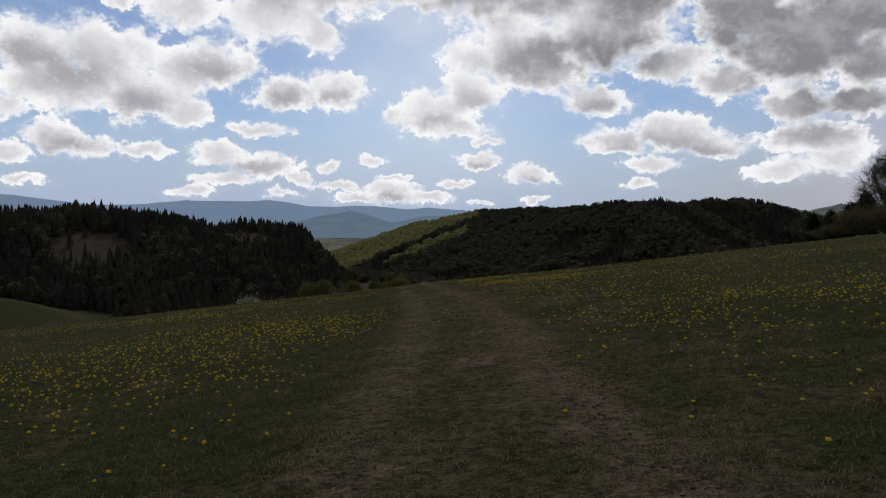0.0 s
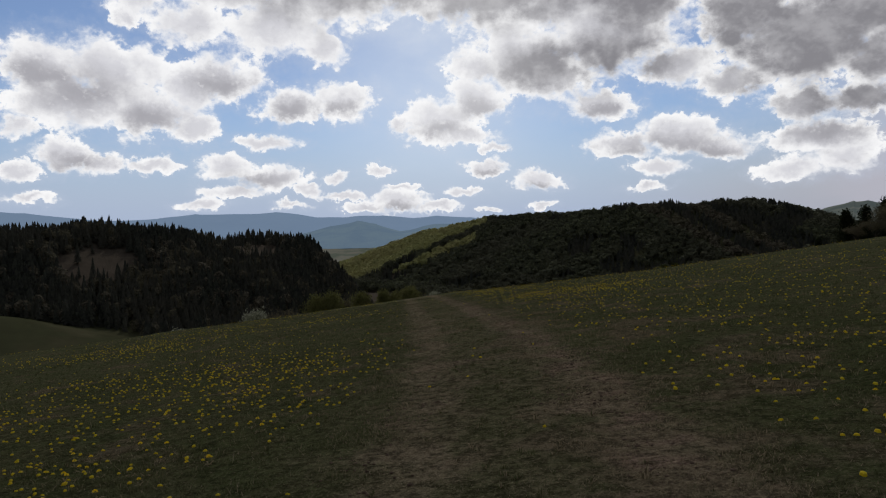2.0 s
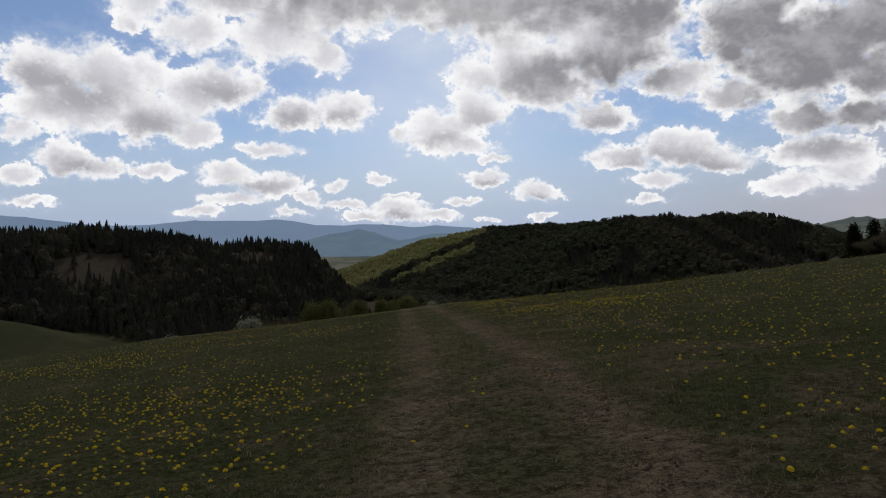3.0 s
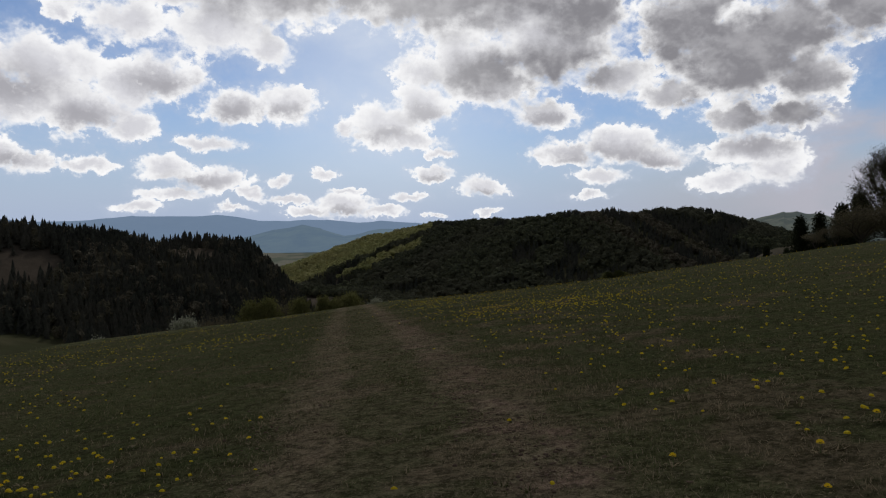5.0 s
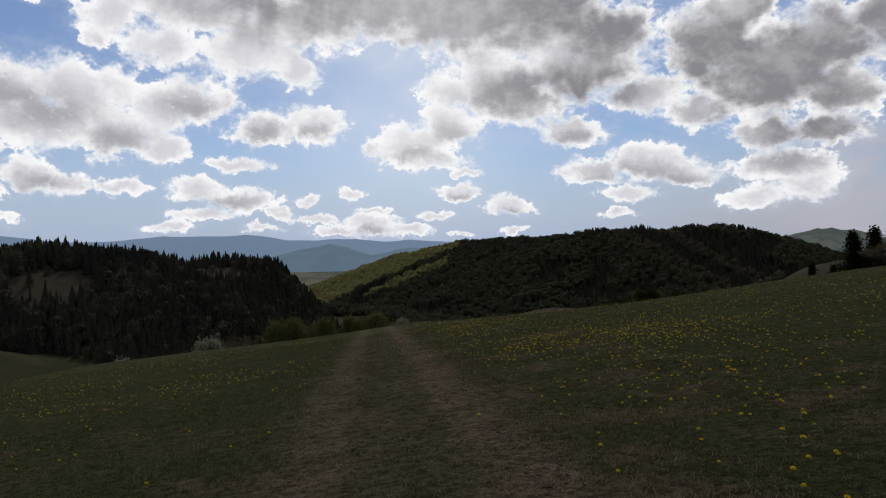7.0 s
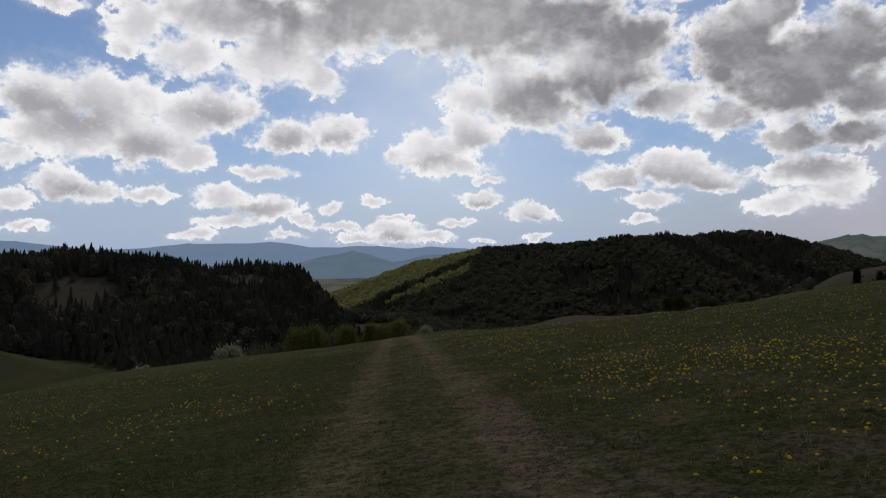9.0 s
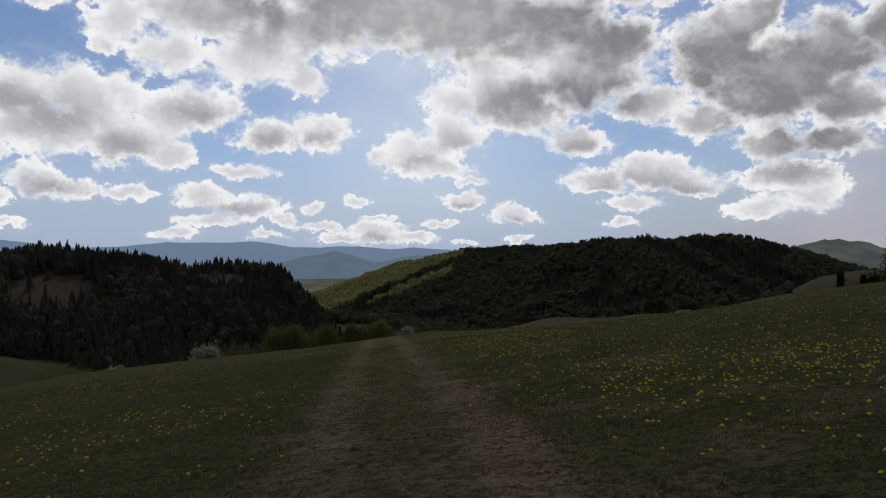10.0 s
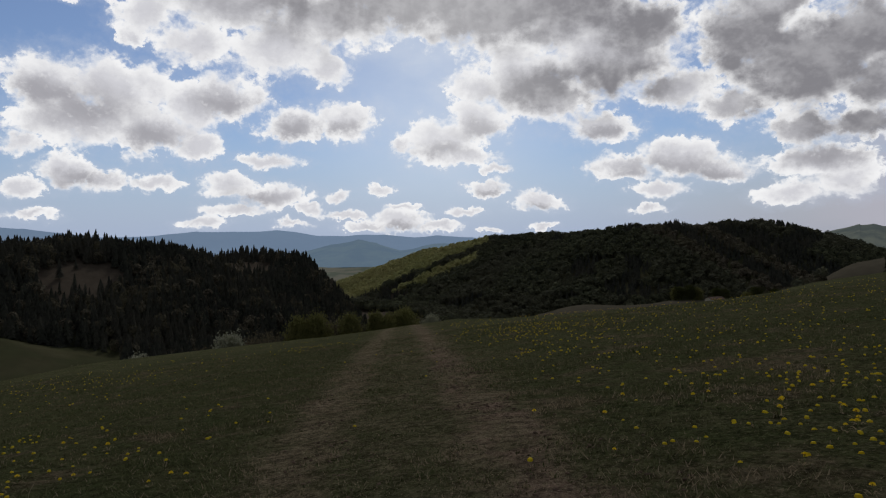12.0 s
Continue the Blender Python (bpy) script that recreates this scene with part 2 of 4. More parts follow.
# ---- materials ----
class Nodes:
    """A short way to write node materials."""

    def __init__(self, name, rough=0.9, spec=0.2):
        self.mat = bpy.data.materials.new(name)
        self.mat.use_nodes = True
        self.nt = self.mat.node_tree
        self.bsdf = self.nt.nodes["Principled BSDF"]
        self.bsdf.inputs["Roughness"].default_value = rough
        self.bsdf.inputs["Specular IOR Level"].default_value = spec
        self.co = self.nt.nodes.new("ShaderNodeTexCoord").outputs["Object"]

    def put(self, socket, v):
        if hasattr(v, "is_linked"):
            self.nt.links.new(v, socket)
        elif isinstance(v, tuple) and len(v) == 3 and socket.type == "RGBA":
            socket.default_value = (*v, 1)
        else:
            socket.default_value = v

    def noise(self, scale, detail=4.0, rough=0.55, source=None, colour=False):
        n = self.nt.nodes.new("ShaderNodeTexNoise")
        self.put(n.inputs["Vector"], source or self.co)
        for k, v in (("Scale", scale), ("Detail", detail), ("Roughness", rough)):
            n.inputs[k].default_value = v
        return n.outputs["Color" if colour else "Fac"]

    def calc(self, op, a, b=0.0, c=0.0):
        n = self.nt.nodes.new("ShaderNodeMath")
        n.operation = op
        for s, v in zip(n.inputs, (a, b, c)):
            self.put(s, v)
        return n.outputs[0]

    def step(self, value, lo, hi):
        n = self.nt.nodes.new("ShaderNodeMapRange")
        n.interpolation_type = "SMOOTHSTEP"
        for s, v in zip(n.inputs[:3], (value, lo, hi)):
            self.put(s, v)
        return n.outputs[0]

    def mix(self, fac, a, b):
        n = self.nt.nodes.new("ShaderNodeMix")
        n.data_type = "RGBA"
        for i, v in ((0, fac), (6, a), (7, b)):
            self.put(n.inputs[i], v)
        return n.outputs[2]

    def xyz(self):
        n = self.nt.nodes.new("ShaderNodeSeparateXYZ")
        self.put(n.inputs[0], self.co)
        return n.outputs

    def island(self):
        return self.nt.nodes.new("ShaderNodeNewGeometry").outputs["Random Per Island"]

    def each(self):
        return self.nt.nodes.new("ShaderNodeObjectInfo").outputs["Random"]

    def bump(self, height, strength, distance):
        n = self.nt.nodes.new("ShaderNodeBump")
        n.inputs["Strength"].default_value, n.inputs["Distance"].default_value = strength, distance
        self.put(n.inputs["Height"], height)
        self.put(self.bsdf.inputs["Normal"], n.outputs[0])

    def done(self, colour, through_leaf=0.0):
        self.put(self.bsdf.inputs["Base Color"], colour)
        if through_leaf:
            thin = self.nt.nodes.new("ShaderNodeBsdfTranslucent")
            self.put(thin.inputs["Color"], colour)
            both = self.nt.nodes.new("ShaderNodeMixShader")
            both.inputs[0].default_value = through_leaf
            self.nt.links.new(self.bsdf.outputs[0], both.inputs[1])
            self.nt.links.new(thin.outputs[0], both.inputs[2])
            self.nt.links.new(both.outputs[0], self.nt.nodes["Material Output"].inputs["Surface"])
        return self.mat


def track_masks(m):
    """How far a place lies in the farm track (worn strip) and in its two wheel ruts."""
    x, y = m.xyz()[0:2]
    across = m.calc("ADD", m.calc("SUBTRACT", x, 0.3), m.calc("MULTIPLY", m.calc("MAXIMUM", m.calc("SUBTRACT", y, 18.0), 0.0), 0.075))
    wobble = m.calc("MULTIPLY", m.calc("SUBTRACT", m.noise(1.1, 6, 0.65), 0.5), 1.5)
    off = m.calc("ABSOLUTE", m.calc("ADD", across, wobble))
    band = m.step(m.calc("ABSOLUTE", m.calc("SUBTRACT", off, 0.93)), 0.72, 0.12)
    worn = m.calc("MAXIMUM", m.calc("MULTIPLY", m.step(off, 2.3, 1.0), 0.34), m.calc("MULTIPLY", band, 0.85))
    rut = m.step(m.calc("ABSOLUTE", m.calc("SUBTRACT", off, 0.95)), 0.5, 0.1)
    # a bare earth patch between the ruts
    bare = m.calc("ADD", m.calc("POWER", m.calc("MULTIPLY", m.calc("SUBTRACT", x, 0.42), 2.6), 2.0), m.calc("POWER", m.calc("MULTIPLY", m.calc("SUBTRACT", y, 9.05), 1.7), 2.0))
    bare = m.step(m.calc("ADD", bare, m.calc("MULTIPLY", wobble, 1.2)), 1.25, 0.6)
    # the rut on the upper side is worn to the soil, the other one to straw
    upper = m.step(across, -0.4, 0.5)
    patchy = m.calc("MULTIPLY", m.step(m.noise(2.0, 6, 0.68), 0.44, 0.60), m.calc("ADD", 0.3, m.calc("MULTIPLY", upper, 0.7)))
    return worn, m.calc("MAXIMUM", m.calc("MULTIPLY", rut, patchy), bare)


def meadow_material(blades):
    m = Nodes("meadow_grass" if blades else "meadow_ground", 0.95, 0.0)
    worn, rut = track_masks(m)
    x, y = m.xyz()[0:2]
    big = m.step(m.noise(0.16, 4), 0.38, 0.62)
    mid = m.step(m.noise(1.5, 5, 0.62), 0.38, 0.66)
    fine = m.noise(30.0, 6, 0.78)
    # last year's dry grass, most of it along the track's upper side
    verge = m.calc("MULTIPLY", m.step(m.calc("ABSOLUTE", m.calc("SUBTRACT", x, 2.2)), 3.4, 0.8), m.step(y, 48.0, 25.0))
    dead = m.step(m.calc("ADD", m.noise(0.85, 6, 0.66), m.calc("MULTIPLY", verge, 0.07)), 0.53, 0.66)
    green = m.mix(big, (0.094, 0.116, 0.052), (0.122, 0.140, 0.066))
    green = m.mix(m.calc("MULTIPLY", mid, 0.4), green, (0.195, 0.172, 0.108))
    green = m.mix(m.calc("MULTIPLY", dead, 0.75), green, (0.230, 0.182, 0.130))
    straw = m.mix(mid, (0.265, 0.218, 0.150), (0.42, 0.340, 0.246))
    soil = m.mix(m.noise(9.0, 5, 0.7), (0.25, 0.172, 0.138), (0.50, 0.362, 0.295))
    grain = m.step(fine, 0.50, 0.66)
    if blades:
        seed = m.island()
        dry = m.calc("GREATER_THAN", seed, m.calc("SUBTRACT", 0.92, m.calc("ADD", m.calc("MULTIPLY", worn, 0.45), m.calc("MULTIPLY", dead, 0.4))))
        # blades carry painted shade between clumps too
        green = m.mix(m.step(m.noise(7.0, 5, 0.7), 0.36, 0.62), m.mix(0.75, green, (0.03, 0.04, 0.014)), green)
        leaf = m.mix(m.calc("POWER", seed, 1.6), green, (0.240, 0.245, 0.130))
        colour = m.mix(dry, leaf, (0.36, 0.30, 0.205))
        m.put(m.bsdf.inputs["Roughness"], 0.8)
        return m.done(colour, 0.4)
    colour = m.mix(m.calc("MULTIPLY", worn, 0.75), green, straw)
    colour = m.mix(m.calc("MULTIPLY", rut, 0.85), colour, soil)
    # shade between the turf clumps, darkened into the colour
    clump_shade = m.step(m.noise(8.0, 6, 0.7), 0.40, 0.62)
    colour = m.mix(m.calc("MULTIPLY", clump_shade, 0.8), colour, m.mix(0.85, colour, (0.026, 0.028, 0.014)))
    colour = m.mix(m.calc("MULTIPLY", grain, m.calc("ADD", 0.45, m.calc("MULTIPLY", worn, 0.4))), colour, m.mix(0.65, colour, (0.52, 0.44, 0.31)))
    # near-black gaps in the turf: fine self-shadow painted in
    gap_shade = m.step(fine, 0.47, 0.33)
    colour = m.mix(m.calc("MULTIPLY", gap_shade, 0.72), colour, (0.020, 0.020, 0.012))
    # beyond the meadow: rough pasture and ploughed strips in the valley
    valley = m.step(y, 120, 170)
    field = m.mix(m.step(m.noise(0.012, 3), 0.45, 0.55), (0.090, 0.102, 0.055), (0.132, 0.128, 0.078))
    field = m.mix(m.noise(0.11, 5), field, (0.06, 0.058, 0.036))
    # litter and felled ground under the spruces
    litter = m.mix(m.noise(0.2, 6, 0.7), (0.06, 0.05, 0.042), (0.15, 0.128, 0.105))
    field = m.mix(m.calc("MULTIPLY", m.step(y, 395, 420), m.step(x, -40, -75)), field, litter)
    # the bare strip by the cottage
    strip = m.calc("MULTIPLY", m.step(m.calc("ABSOLUTE", m.calc("SUBTRACT", x, 95.0)), 75, 55), m.step(m.calc("ABSOLUTE", m.calc("SUBTRACT", y, 390.0)), 60, 40))
    fallow = m.calc("MULTIPLY", m.step(x, 300, 320), m.calc("MULTIPLY", m.step(y, 450, 480), m.step(y, 660, 640)))
    strip = m.calc("MAXIMUM", strip, fallow)
    field = m.mix(strip, field, m.mix(m.noise(0.15, 5), (0.085, 0.078, 0.060), (0.14, 0.126, 0.10)))
    # distant fields, paled and greyed so the colour carries the haze
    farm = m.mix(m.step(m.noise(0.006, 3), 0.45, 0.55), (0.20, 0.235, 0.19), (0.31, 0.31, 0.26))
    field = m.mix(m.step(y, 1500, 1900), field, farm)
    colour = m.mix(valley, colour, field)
    m.bump(m.calc("ADD", m.noise(24.0, 6, 0.7), m.calc("MULTIPLY", m.noise(7.0, 4), 1.8)), 1.0, 0.09)
    return m.done(colour)


def foliage_material(name, dark, light, warm, scale, clump=0.02):
    """Leaves: every clump or tree has its own tone, and whole stands differ."""
    m = Nodes(name, 0.9, 0.02)
    seed = m.island()
    stand = m.step(m.noise(clump, 3), 0.4, 0.62)
    colour = m.mix(seed, dark, light)
    colour = m.mix(m.calc("MULTIPLY", stand, 0.6), colour, warm)
    colour = m.mix(m.calc("MULTIPLY", m.step(m.noise(scale, 5, 0.7), 0.4, 0.7), 0.5), colour, dark)
    return m.done(colour, 0.25)


def plain_material(name, a, b, scale, rough=0.85, bump=0.3, spec=0.2, thin=0.0):
    m = Nodes(name, rough, spec)
    n = m.noise(scale, 6, 0.65)
    if bump:
        m.bump(n, bump, 0.02)
    return m.done(m.mix(m.step(n, 0.35, 0.65), a, b), thin)


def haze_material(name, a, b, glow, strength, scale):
    """A backdrop many kilometres off: wooded ridges, blue haze put into their colour and faint glow."""
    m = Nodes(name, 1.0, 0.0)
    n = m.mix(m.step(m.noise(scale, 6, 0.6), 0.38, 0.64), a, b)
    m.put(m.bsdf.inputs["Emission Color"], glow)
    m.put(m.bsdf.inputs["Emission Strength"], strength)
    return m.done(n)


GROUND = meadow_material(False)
GRASS = meadow_material(True)
SPRUCE = foliage_material("spruce_needles", (0.058, 0.062, 0.058), (0.112, 0.120, 0.096), (0.14, 0.132, 0.108), 0.3)
BEECH = foliage_material("woodland_leaves", (0.066, 0.074, 0.058), (0.165, 0.18, 0.105), (0.135, 0.132, 0.10), 0.25, 0.008)
BUDDING = foliage_material("budding_twigs", (0.08, 0.072, 0.058), (0.24, 0.22, 0.17), (0.16, 0.155, 0.10), 0.4, 0.02)
# young leaf, lightened to hold the patch of sun on the spur
FRESH_SUNLIT = foliage_material("sunlit_young_beech_leaves", (0.30, 0.32, 0.14), (0.58, 0.57, 0.28), (0.46, 0.42, 0.21), 0.2, 0.01)
LEAF = foliage_material("tree_leaves", (0.055, 0.068, 0.024), (0.115, 0.125, 0.045), (0.09, 0.09, 0.045), 1.2, 0.3)
OLIVE = foliage_material("young_olive_leaves", (0.15, 0.16, 0.06), (0.28, 0.28, 0.11), (0.23, 0.215, 0.095), 1.2, 0.3)
BLOSSOM = foliage_material("blossom", (0.22, 0.24, 0.15), (0.62, 0.62, 0.52), (0.42, 0.43, 0.33), 1.2, 0.3)
PINE = foliage_material("pine_needles", (0.026, 0.034, 0.020), (0.050, 0.060, 0.032), (0.05, 0.05, 0.03), 1.0, 0.2)
TWIG = foliage_material("shrub_twigs", (0.12, 0.108, 0.078), (0.24, 0.21, 0.14), (0.18, 0.17, 0.10), 1.0, 0.3)
BARK = plain_material("bark", (0.05, 0.042, 0.034), (0.11, 0.095, 0.08), 6.0)
PETAL = plain_material("dandelion_petals", (0.86, 0.64, 0.02), (0.90, 0.74, 0.05), 60.0, 0.6, 0.0, 0.1, 0.3)
STALK = plain_material("dandelion_stalk", (0.10, 0.15, 0.05), (0.16, 0.20, 0.08), 30.0, 0.6, 0.0)
# haze of the air painted in: blue tint plus emission
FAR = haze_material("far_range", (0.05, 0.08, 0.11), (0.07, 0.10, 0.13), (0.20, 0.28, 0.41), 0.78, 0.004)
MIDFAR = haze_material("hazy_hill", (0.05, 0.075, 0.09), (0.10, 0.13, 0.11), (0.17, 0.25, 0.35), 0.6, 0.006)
WALLS = plain_material("rendered_wall", (0.70, 0.69, 0.66), (0.80, 0.79, 0.76), 3.0)
ROOF = plain_material("roof_tiles", (0.10, 0.07, 0.06), (0.18, 0.12, 0.10), 4.0)


# ---- the lie of the land ----
def smooth_noise(x, y, scale, seed=0):
    """Cheap value noise on arrays, -1 to 1."""
    def lattice(i, j):
        h = (i * 374761393 + j * 668265263 + seed * 982451653) & 0x7FFFFFFF
        h = ((h ^ (h >> 13)) * 1274126177) & 0x7FFFFFFF
        return ((h ^ (h >> 16)) & 0xFFFF) / 32767.5 - 1
    u, v = x / scale, y / scale
    i, j = np.floor(u).astype(np.int64), np.floor(v).astype(np.int64)
    fu, fv = u - i, v - j
    fu, fv = fu * fu * (3 - 2 * fu), fv * fv * (3 - 2 * fv)
    return (lattice(i, j) * (1 - fu) + lattice(i + 1, j) * fu) * (1 - fv) + (lattice(i, j + 1) * (1 - fu) + lattice(i + 1, j + 1) * fu) * fv


def crest(points, x, y, slope, round_off):
    """Height of a ridge whose crest runs through the points (x, y, z), over the places x, y. Also how far behind the crest each lies."""
    best = np.full(x.shape, -1e4)
    for (x0, y0, z0), (x1, y1, z1) in zip(points, points[1:]):
        dx, dy = x1 - x0, y1 - y0
        u = np.clip(((x - x0) * dx + (y - y0) * dy) / (dx * dx + dy * dy), 0, 1)
        d = np.hypot(x - x0 - u * dx, y - y0 - u * dy)
        best = np.maximum(best, z0 + u * (z1 - z0) - slope * (np.sqrt(d * d + round_off * round_off) - round_off))
    return best


SPRUCE_HILL = [(-420, 420, -8), (-306, 491, -1), (-271, 535, 1), (-243, 560, -2), (-212, 584, -10), (-190, 633, -12), (-171, 639, -13),
               (-150, 645, -14), (-134, 650, -17), (-110, 654, -24)]
BEECH_HILL = [(-227, 1505, -103), (-196, 1459, -85), (-143, 1415, -60), (-71, 1370, -28), (-14, 1322, -11), (39, 1271, -1), (87, 1219, 9), (140, 1163, 11),
              (205, 1103, 10), (237, 1045, 15), (269, 1037, 20), (315, 1023, 23), (382, 1000, 20), (430, 980, 21), (456, 968, 13), (481, 955, 0), (504, 943, -20), (540, 925, -50)]
BEECH_SPURS = ([(205, 1103, 6), (120, 960, -34), (60, 820, -84)], [(315, 1023, 21), (338, 900, -14), (350, 775, -48)],
               [(382, 1000, 18), (400, 890, -12), (402, 783, -48)], [(87, 1219, 5), (0, 1150, -32), (-80, 1080, -80)])
NEAR_BANK = [(-330, 280, -31), (-247, 340, -41), (-229, 352, -50), (-212, 362, -60), (-194, 372, -69), (-170, 385, -72)]
VALLEY_FIELD = [(40, 400, -60), (73, 396, -41), (90, 392, -35), (111, 387, -31), (138, 380, -27.5), (158, 373, -35), (200, 355, -54)]
SIDE_FIELD = [(332, 617, -46), (349, 606, -17), (374, 595, -13), (420, 570, -12), (520, 480, -9)]


def spruce_hill(x, y):
    """The spruce hill, whose end falls steeply to the gorge."""
    end = np.clip(x * 640 / np.maximum(y, 200) + 134, 0, 200)
    return crest(SPRUCE_HILL, x, y, 0.42, 25) - 0.85 * end


def land(x, y):
    """Height of the ground at the places x, y."""
    x, y = np.asarray(x, float), np.asarray(y, float)
    xm, ym = 60 * np.tanh(x / 60), np.clip(y, -60, 400)
    z = 0.101756 * x - 0.051546 * y - 0.000269 * ym * ym + 0.000558 * xm * xm + 0.00021 * xm * ym
    r = np.hypot(x, y)
    z = z - 0.0009 * np.maximum(0, y - 36) ** 2 * np.clip(x / 14, 0, 1) * np.clip(1.6 - x / 40, 0.55, 1) * (y < 400) - 0.0009 * np.clip(x - 15, 0, 90) ** 2 - 0.0008 * np.clip(-10 - x, 0, 60) ** 2
    # the brow falls away unevenly
    v, u, keep = np.clip((y - 34) / 40, 0, 2.2), np.clip(x / 30, -1.6, 1.4), np.clip((150 - r) / 40, 0, 1)
    z = z + keep * keep * (3 - 2 * keep) * v * v * (-0.0056 + 0.7315 * u - 0.6656 * u * u + v * (-0.0245 - 0.3558 * u + 0.4666 * u * u))
    z = z - 0.02 * np.clip(y - 90, 0, 30) * np.clip((-x - 20) / 20, 0, 1)
    z = np.where(r > 90, z - 0.0005 * np.maximum(0, r - 90) ** 2 * np.clip(1.15 - np.abs(x) / 300, 0.3, 1), z)
    z = np.maximum(z, -88 + 0.003 * np.clip(y - 1500, 0, 3400) + 6 * smooth_noise(x, y, 170))
    z = np.where((y < 0) & (r > 120), np.maximum(z, -20), z)
    for points, slope, off in ((BEECH_HILL, 0.40, 40), (NEAR_BANK, 0.25, 12), (SIDE_FIELD, 0.6, 10), (VALLEY_FIELD, 0.25, 30)):
        z = np.maximum(z, crest(points, x, y, slope, off))
    z = np.maximum(z, spruce_hill(x, y))
    for points in BEECH_SPURS:
        z = np.maximum(z, crest(points, x, y, 0.55, 12))
    rough = np.clip((r - 150) / 200, 0, 1)
    z = z + rough * (3.5 * smooth_noise(x, y, 60, 3) + 1.5 * smooth_noise(x, y, 23, 4))
    return z + np.clip(1.3 - r / 120, 0.2, 1) * (0.035 * smooth_noise(x, y, 2.6, 1) + 0.012 * smooth_noise(x, y, 0.6, 2))


def mesh_from(name, verts, faces, material, smooth=False):
    me = bpy.data.meshes.new(name)
    verts, faces = np.asarray(verts, np.float32), np.asarray(faces, np.int32)
    me.vertices.add(len(verts))
    me.vertices.foreach_set("co", verts.ravel())
    k = faces.shape[1]
    me.loops.add(faces.size)
    me.loops.foreach_set("vertex_index", faces.ravel())
    me.polygons.add(len(faces))
    me.polygons.foreach_set("loop_start", np.arange(0, faces.size, k, dtype=np.int32))
    me.polygons.foreach_set("use_smooth", np.full(len(faces), smooth))
    me.update(calc_edges=True)
    me.materials.append(material)
    return me


def make_ground():
    front = np.arange(-52, 52.01, 0.35)
    angles = np.radians(np.concatenate([front, np.arange(55, 306, 4.0)]))
    radii = np.concatenate([[0.0], 0.6 * np.exp(np.linspace(0, math.log(4900 / 0.6), 270))])
    a, r = np.meshgrid(angles, radii)
    x, y = np.sin(a) * r, np.cos(a) * r
    n, k = x.shape
    verts = np.stack([x, y, land(x, y)], -1).reshape(-1, 3)
    i, j = np.meshgrid(np.arange(n - 1), np.arange(k), indexing="ij")
    j2 = (j + 1) % k
    faces = np.stack([i * k + j, (i + 1) * k + j, (i + 1) * k + j2, i * k + j2], -1).reshape(-1, 4)
    faces = faces[faces[:, 0] >= k]
    fan = np.stack([np.zeros(k, int), k + np.arange(k), k + (np.arange(k) + 1) % k, np.zeros(k, int)], -1)
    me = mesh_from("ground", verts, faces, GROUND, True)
    ob = tagged(new("ground", me), "sloping spring meadow with a worn grassy farm track", "meadow", kind="structure")
    cap = mesh_from("ground_cap", np.concatenate([verts[:1], verts[k:2 * k]]), np.stack([np.zeros(k, int), 1 + np.arange(k), 1 + (np.arange(k) + 1) % k], -1), GROUND, True)
    bm = bmesh.new()
    bm.from_mesh(me)
    bm.from_mesh(cap)
    bmesh.ops.remove_doubles(bm, verts=[v for v in bm.verts if math.hypot(v.co.x, v.co.y) < 0.7], dist=0.001)
    bmesh.ops.recalc_face_normals(bm, faces=bm.faces)
    bm.to_mesh(me)
    bm.free()
    return ob


make_ground()


def ridge_wall(name, points, material, foot, depth, label, bumps):
    """A far range: its crest line, rounded, rising from the plain."""
    p = np.array(points, float)
    s = np.linspace(0, len(p) - 1, 160)
    k = np.clip(s.astype(int), 0, len(p) - 2)
    u = (s - k)[:, None]
    u = u * u * (3 - 2 * u)
    line = p[k] * (1 - u) + p[k + 1] * u
    line[:, 2] += bumps * smooth_noise(s * 40, s * 0, 37, 7) + 0.5 * bumps * smooth_noise(s * 40, s * 0, 13, 8)
    rows = []
    for f in np.linspace(-0.6, 1, 26):
        drop = abs(f) ** 1.4
        row = line.copy()
        row[:, :2] *= 1 - f * depth / np.hypot(line[:, 0], line[:, 1])[:, None]
        row[:, 2] = line[:, 2] * (1 - drop) + foot * drop + 0.25 * (line[:, 2] - foot) * drop * (1 - drop) * smooth_noise(row[:, 0], row[:, 1], 260, 9) * 3
        rows.append(row)
    v = np.array(rows)
    n, m = v.shape[:2]
    i, j = np.meshgrid(np.arange(n - 1), np.arange(m - 1), indexing="ij")
    faces = np.stack([i * m + j, i * m + j + 1, (i + 1) * m + j + 1, (i + 1) * m + j], -1).reshape(-1, 4)
    return tagged(new(name, mesh_from(name, v.reshape(-1, 3), faces, material, True)), label, "mountains", kind="structure")


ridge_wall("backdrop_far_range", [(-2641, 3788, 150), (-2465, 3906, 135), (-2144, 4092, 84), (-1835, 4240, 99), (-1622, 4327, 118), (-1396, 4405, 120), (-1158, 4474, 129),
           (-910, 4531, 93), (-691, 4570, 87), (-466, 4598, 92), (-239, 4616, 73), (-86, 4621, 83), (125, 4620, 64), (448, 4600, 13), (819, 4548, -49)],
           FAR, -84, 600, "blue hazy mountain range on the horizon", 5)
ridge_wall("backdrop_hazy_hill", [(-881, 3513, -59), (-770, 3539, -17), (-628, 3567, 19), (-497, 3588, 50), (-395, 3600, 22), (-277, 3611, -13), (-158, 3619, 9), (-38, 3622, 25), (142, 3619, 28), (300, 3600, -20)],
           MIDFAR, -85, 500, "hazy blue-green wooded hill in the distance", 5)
# thinner haze here, again as tint and emission of the surface
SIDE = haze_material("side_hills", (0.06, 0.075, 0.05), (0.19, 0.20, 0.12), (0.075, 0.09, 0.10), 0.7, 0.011)
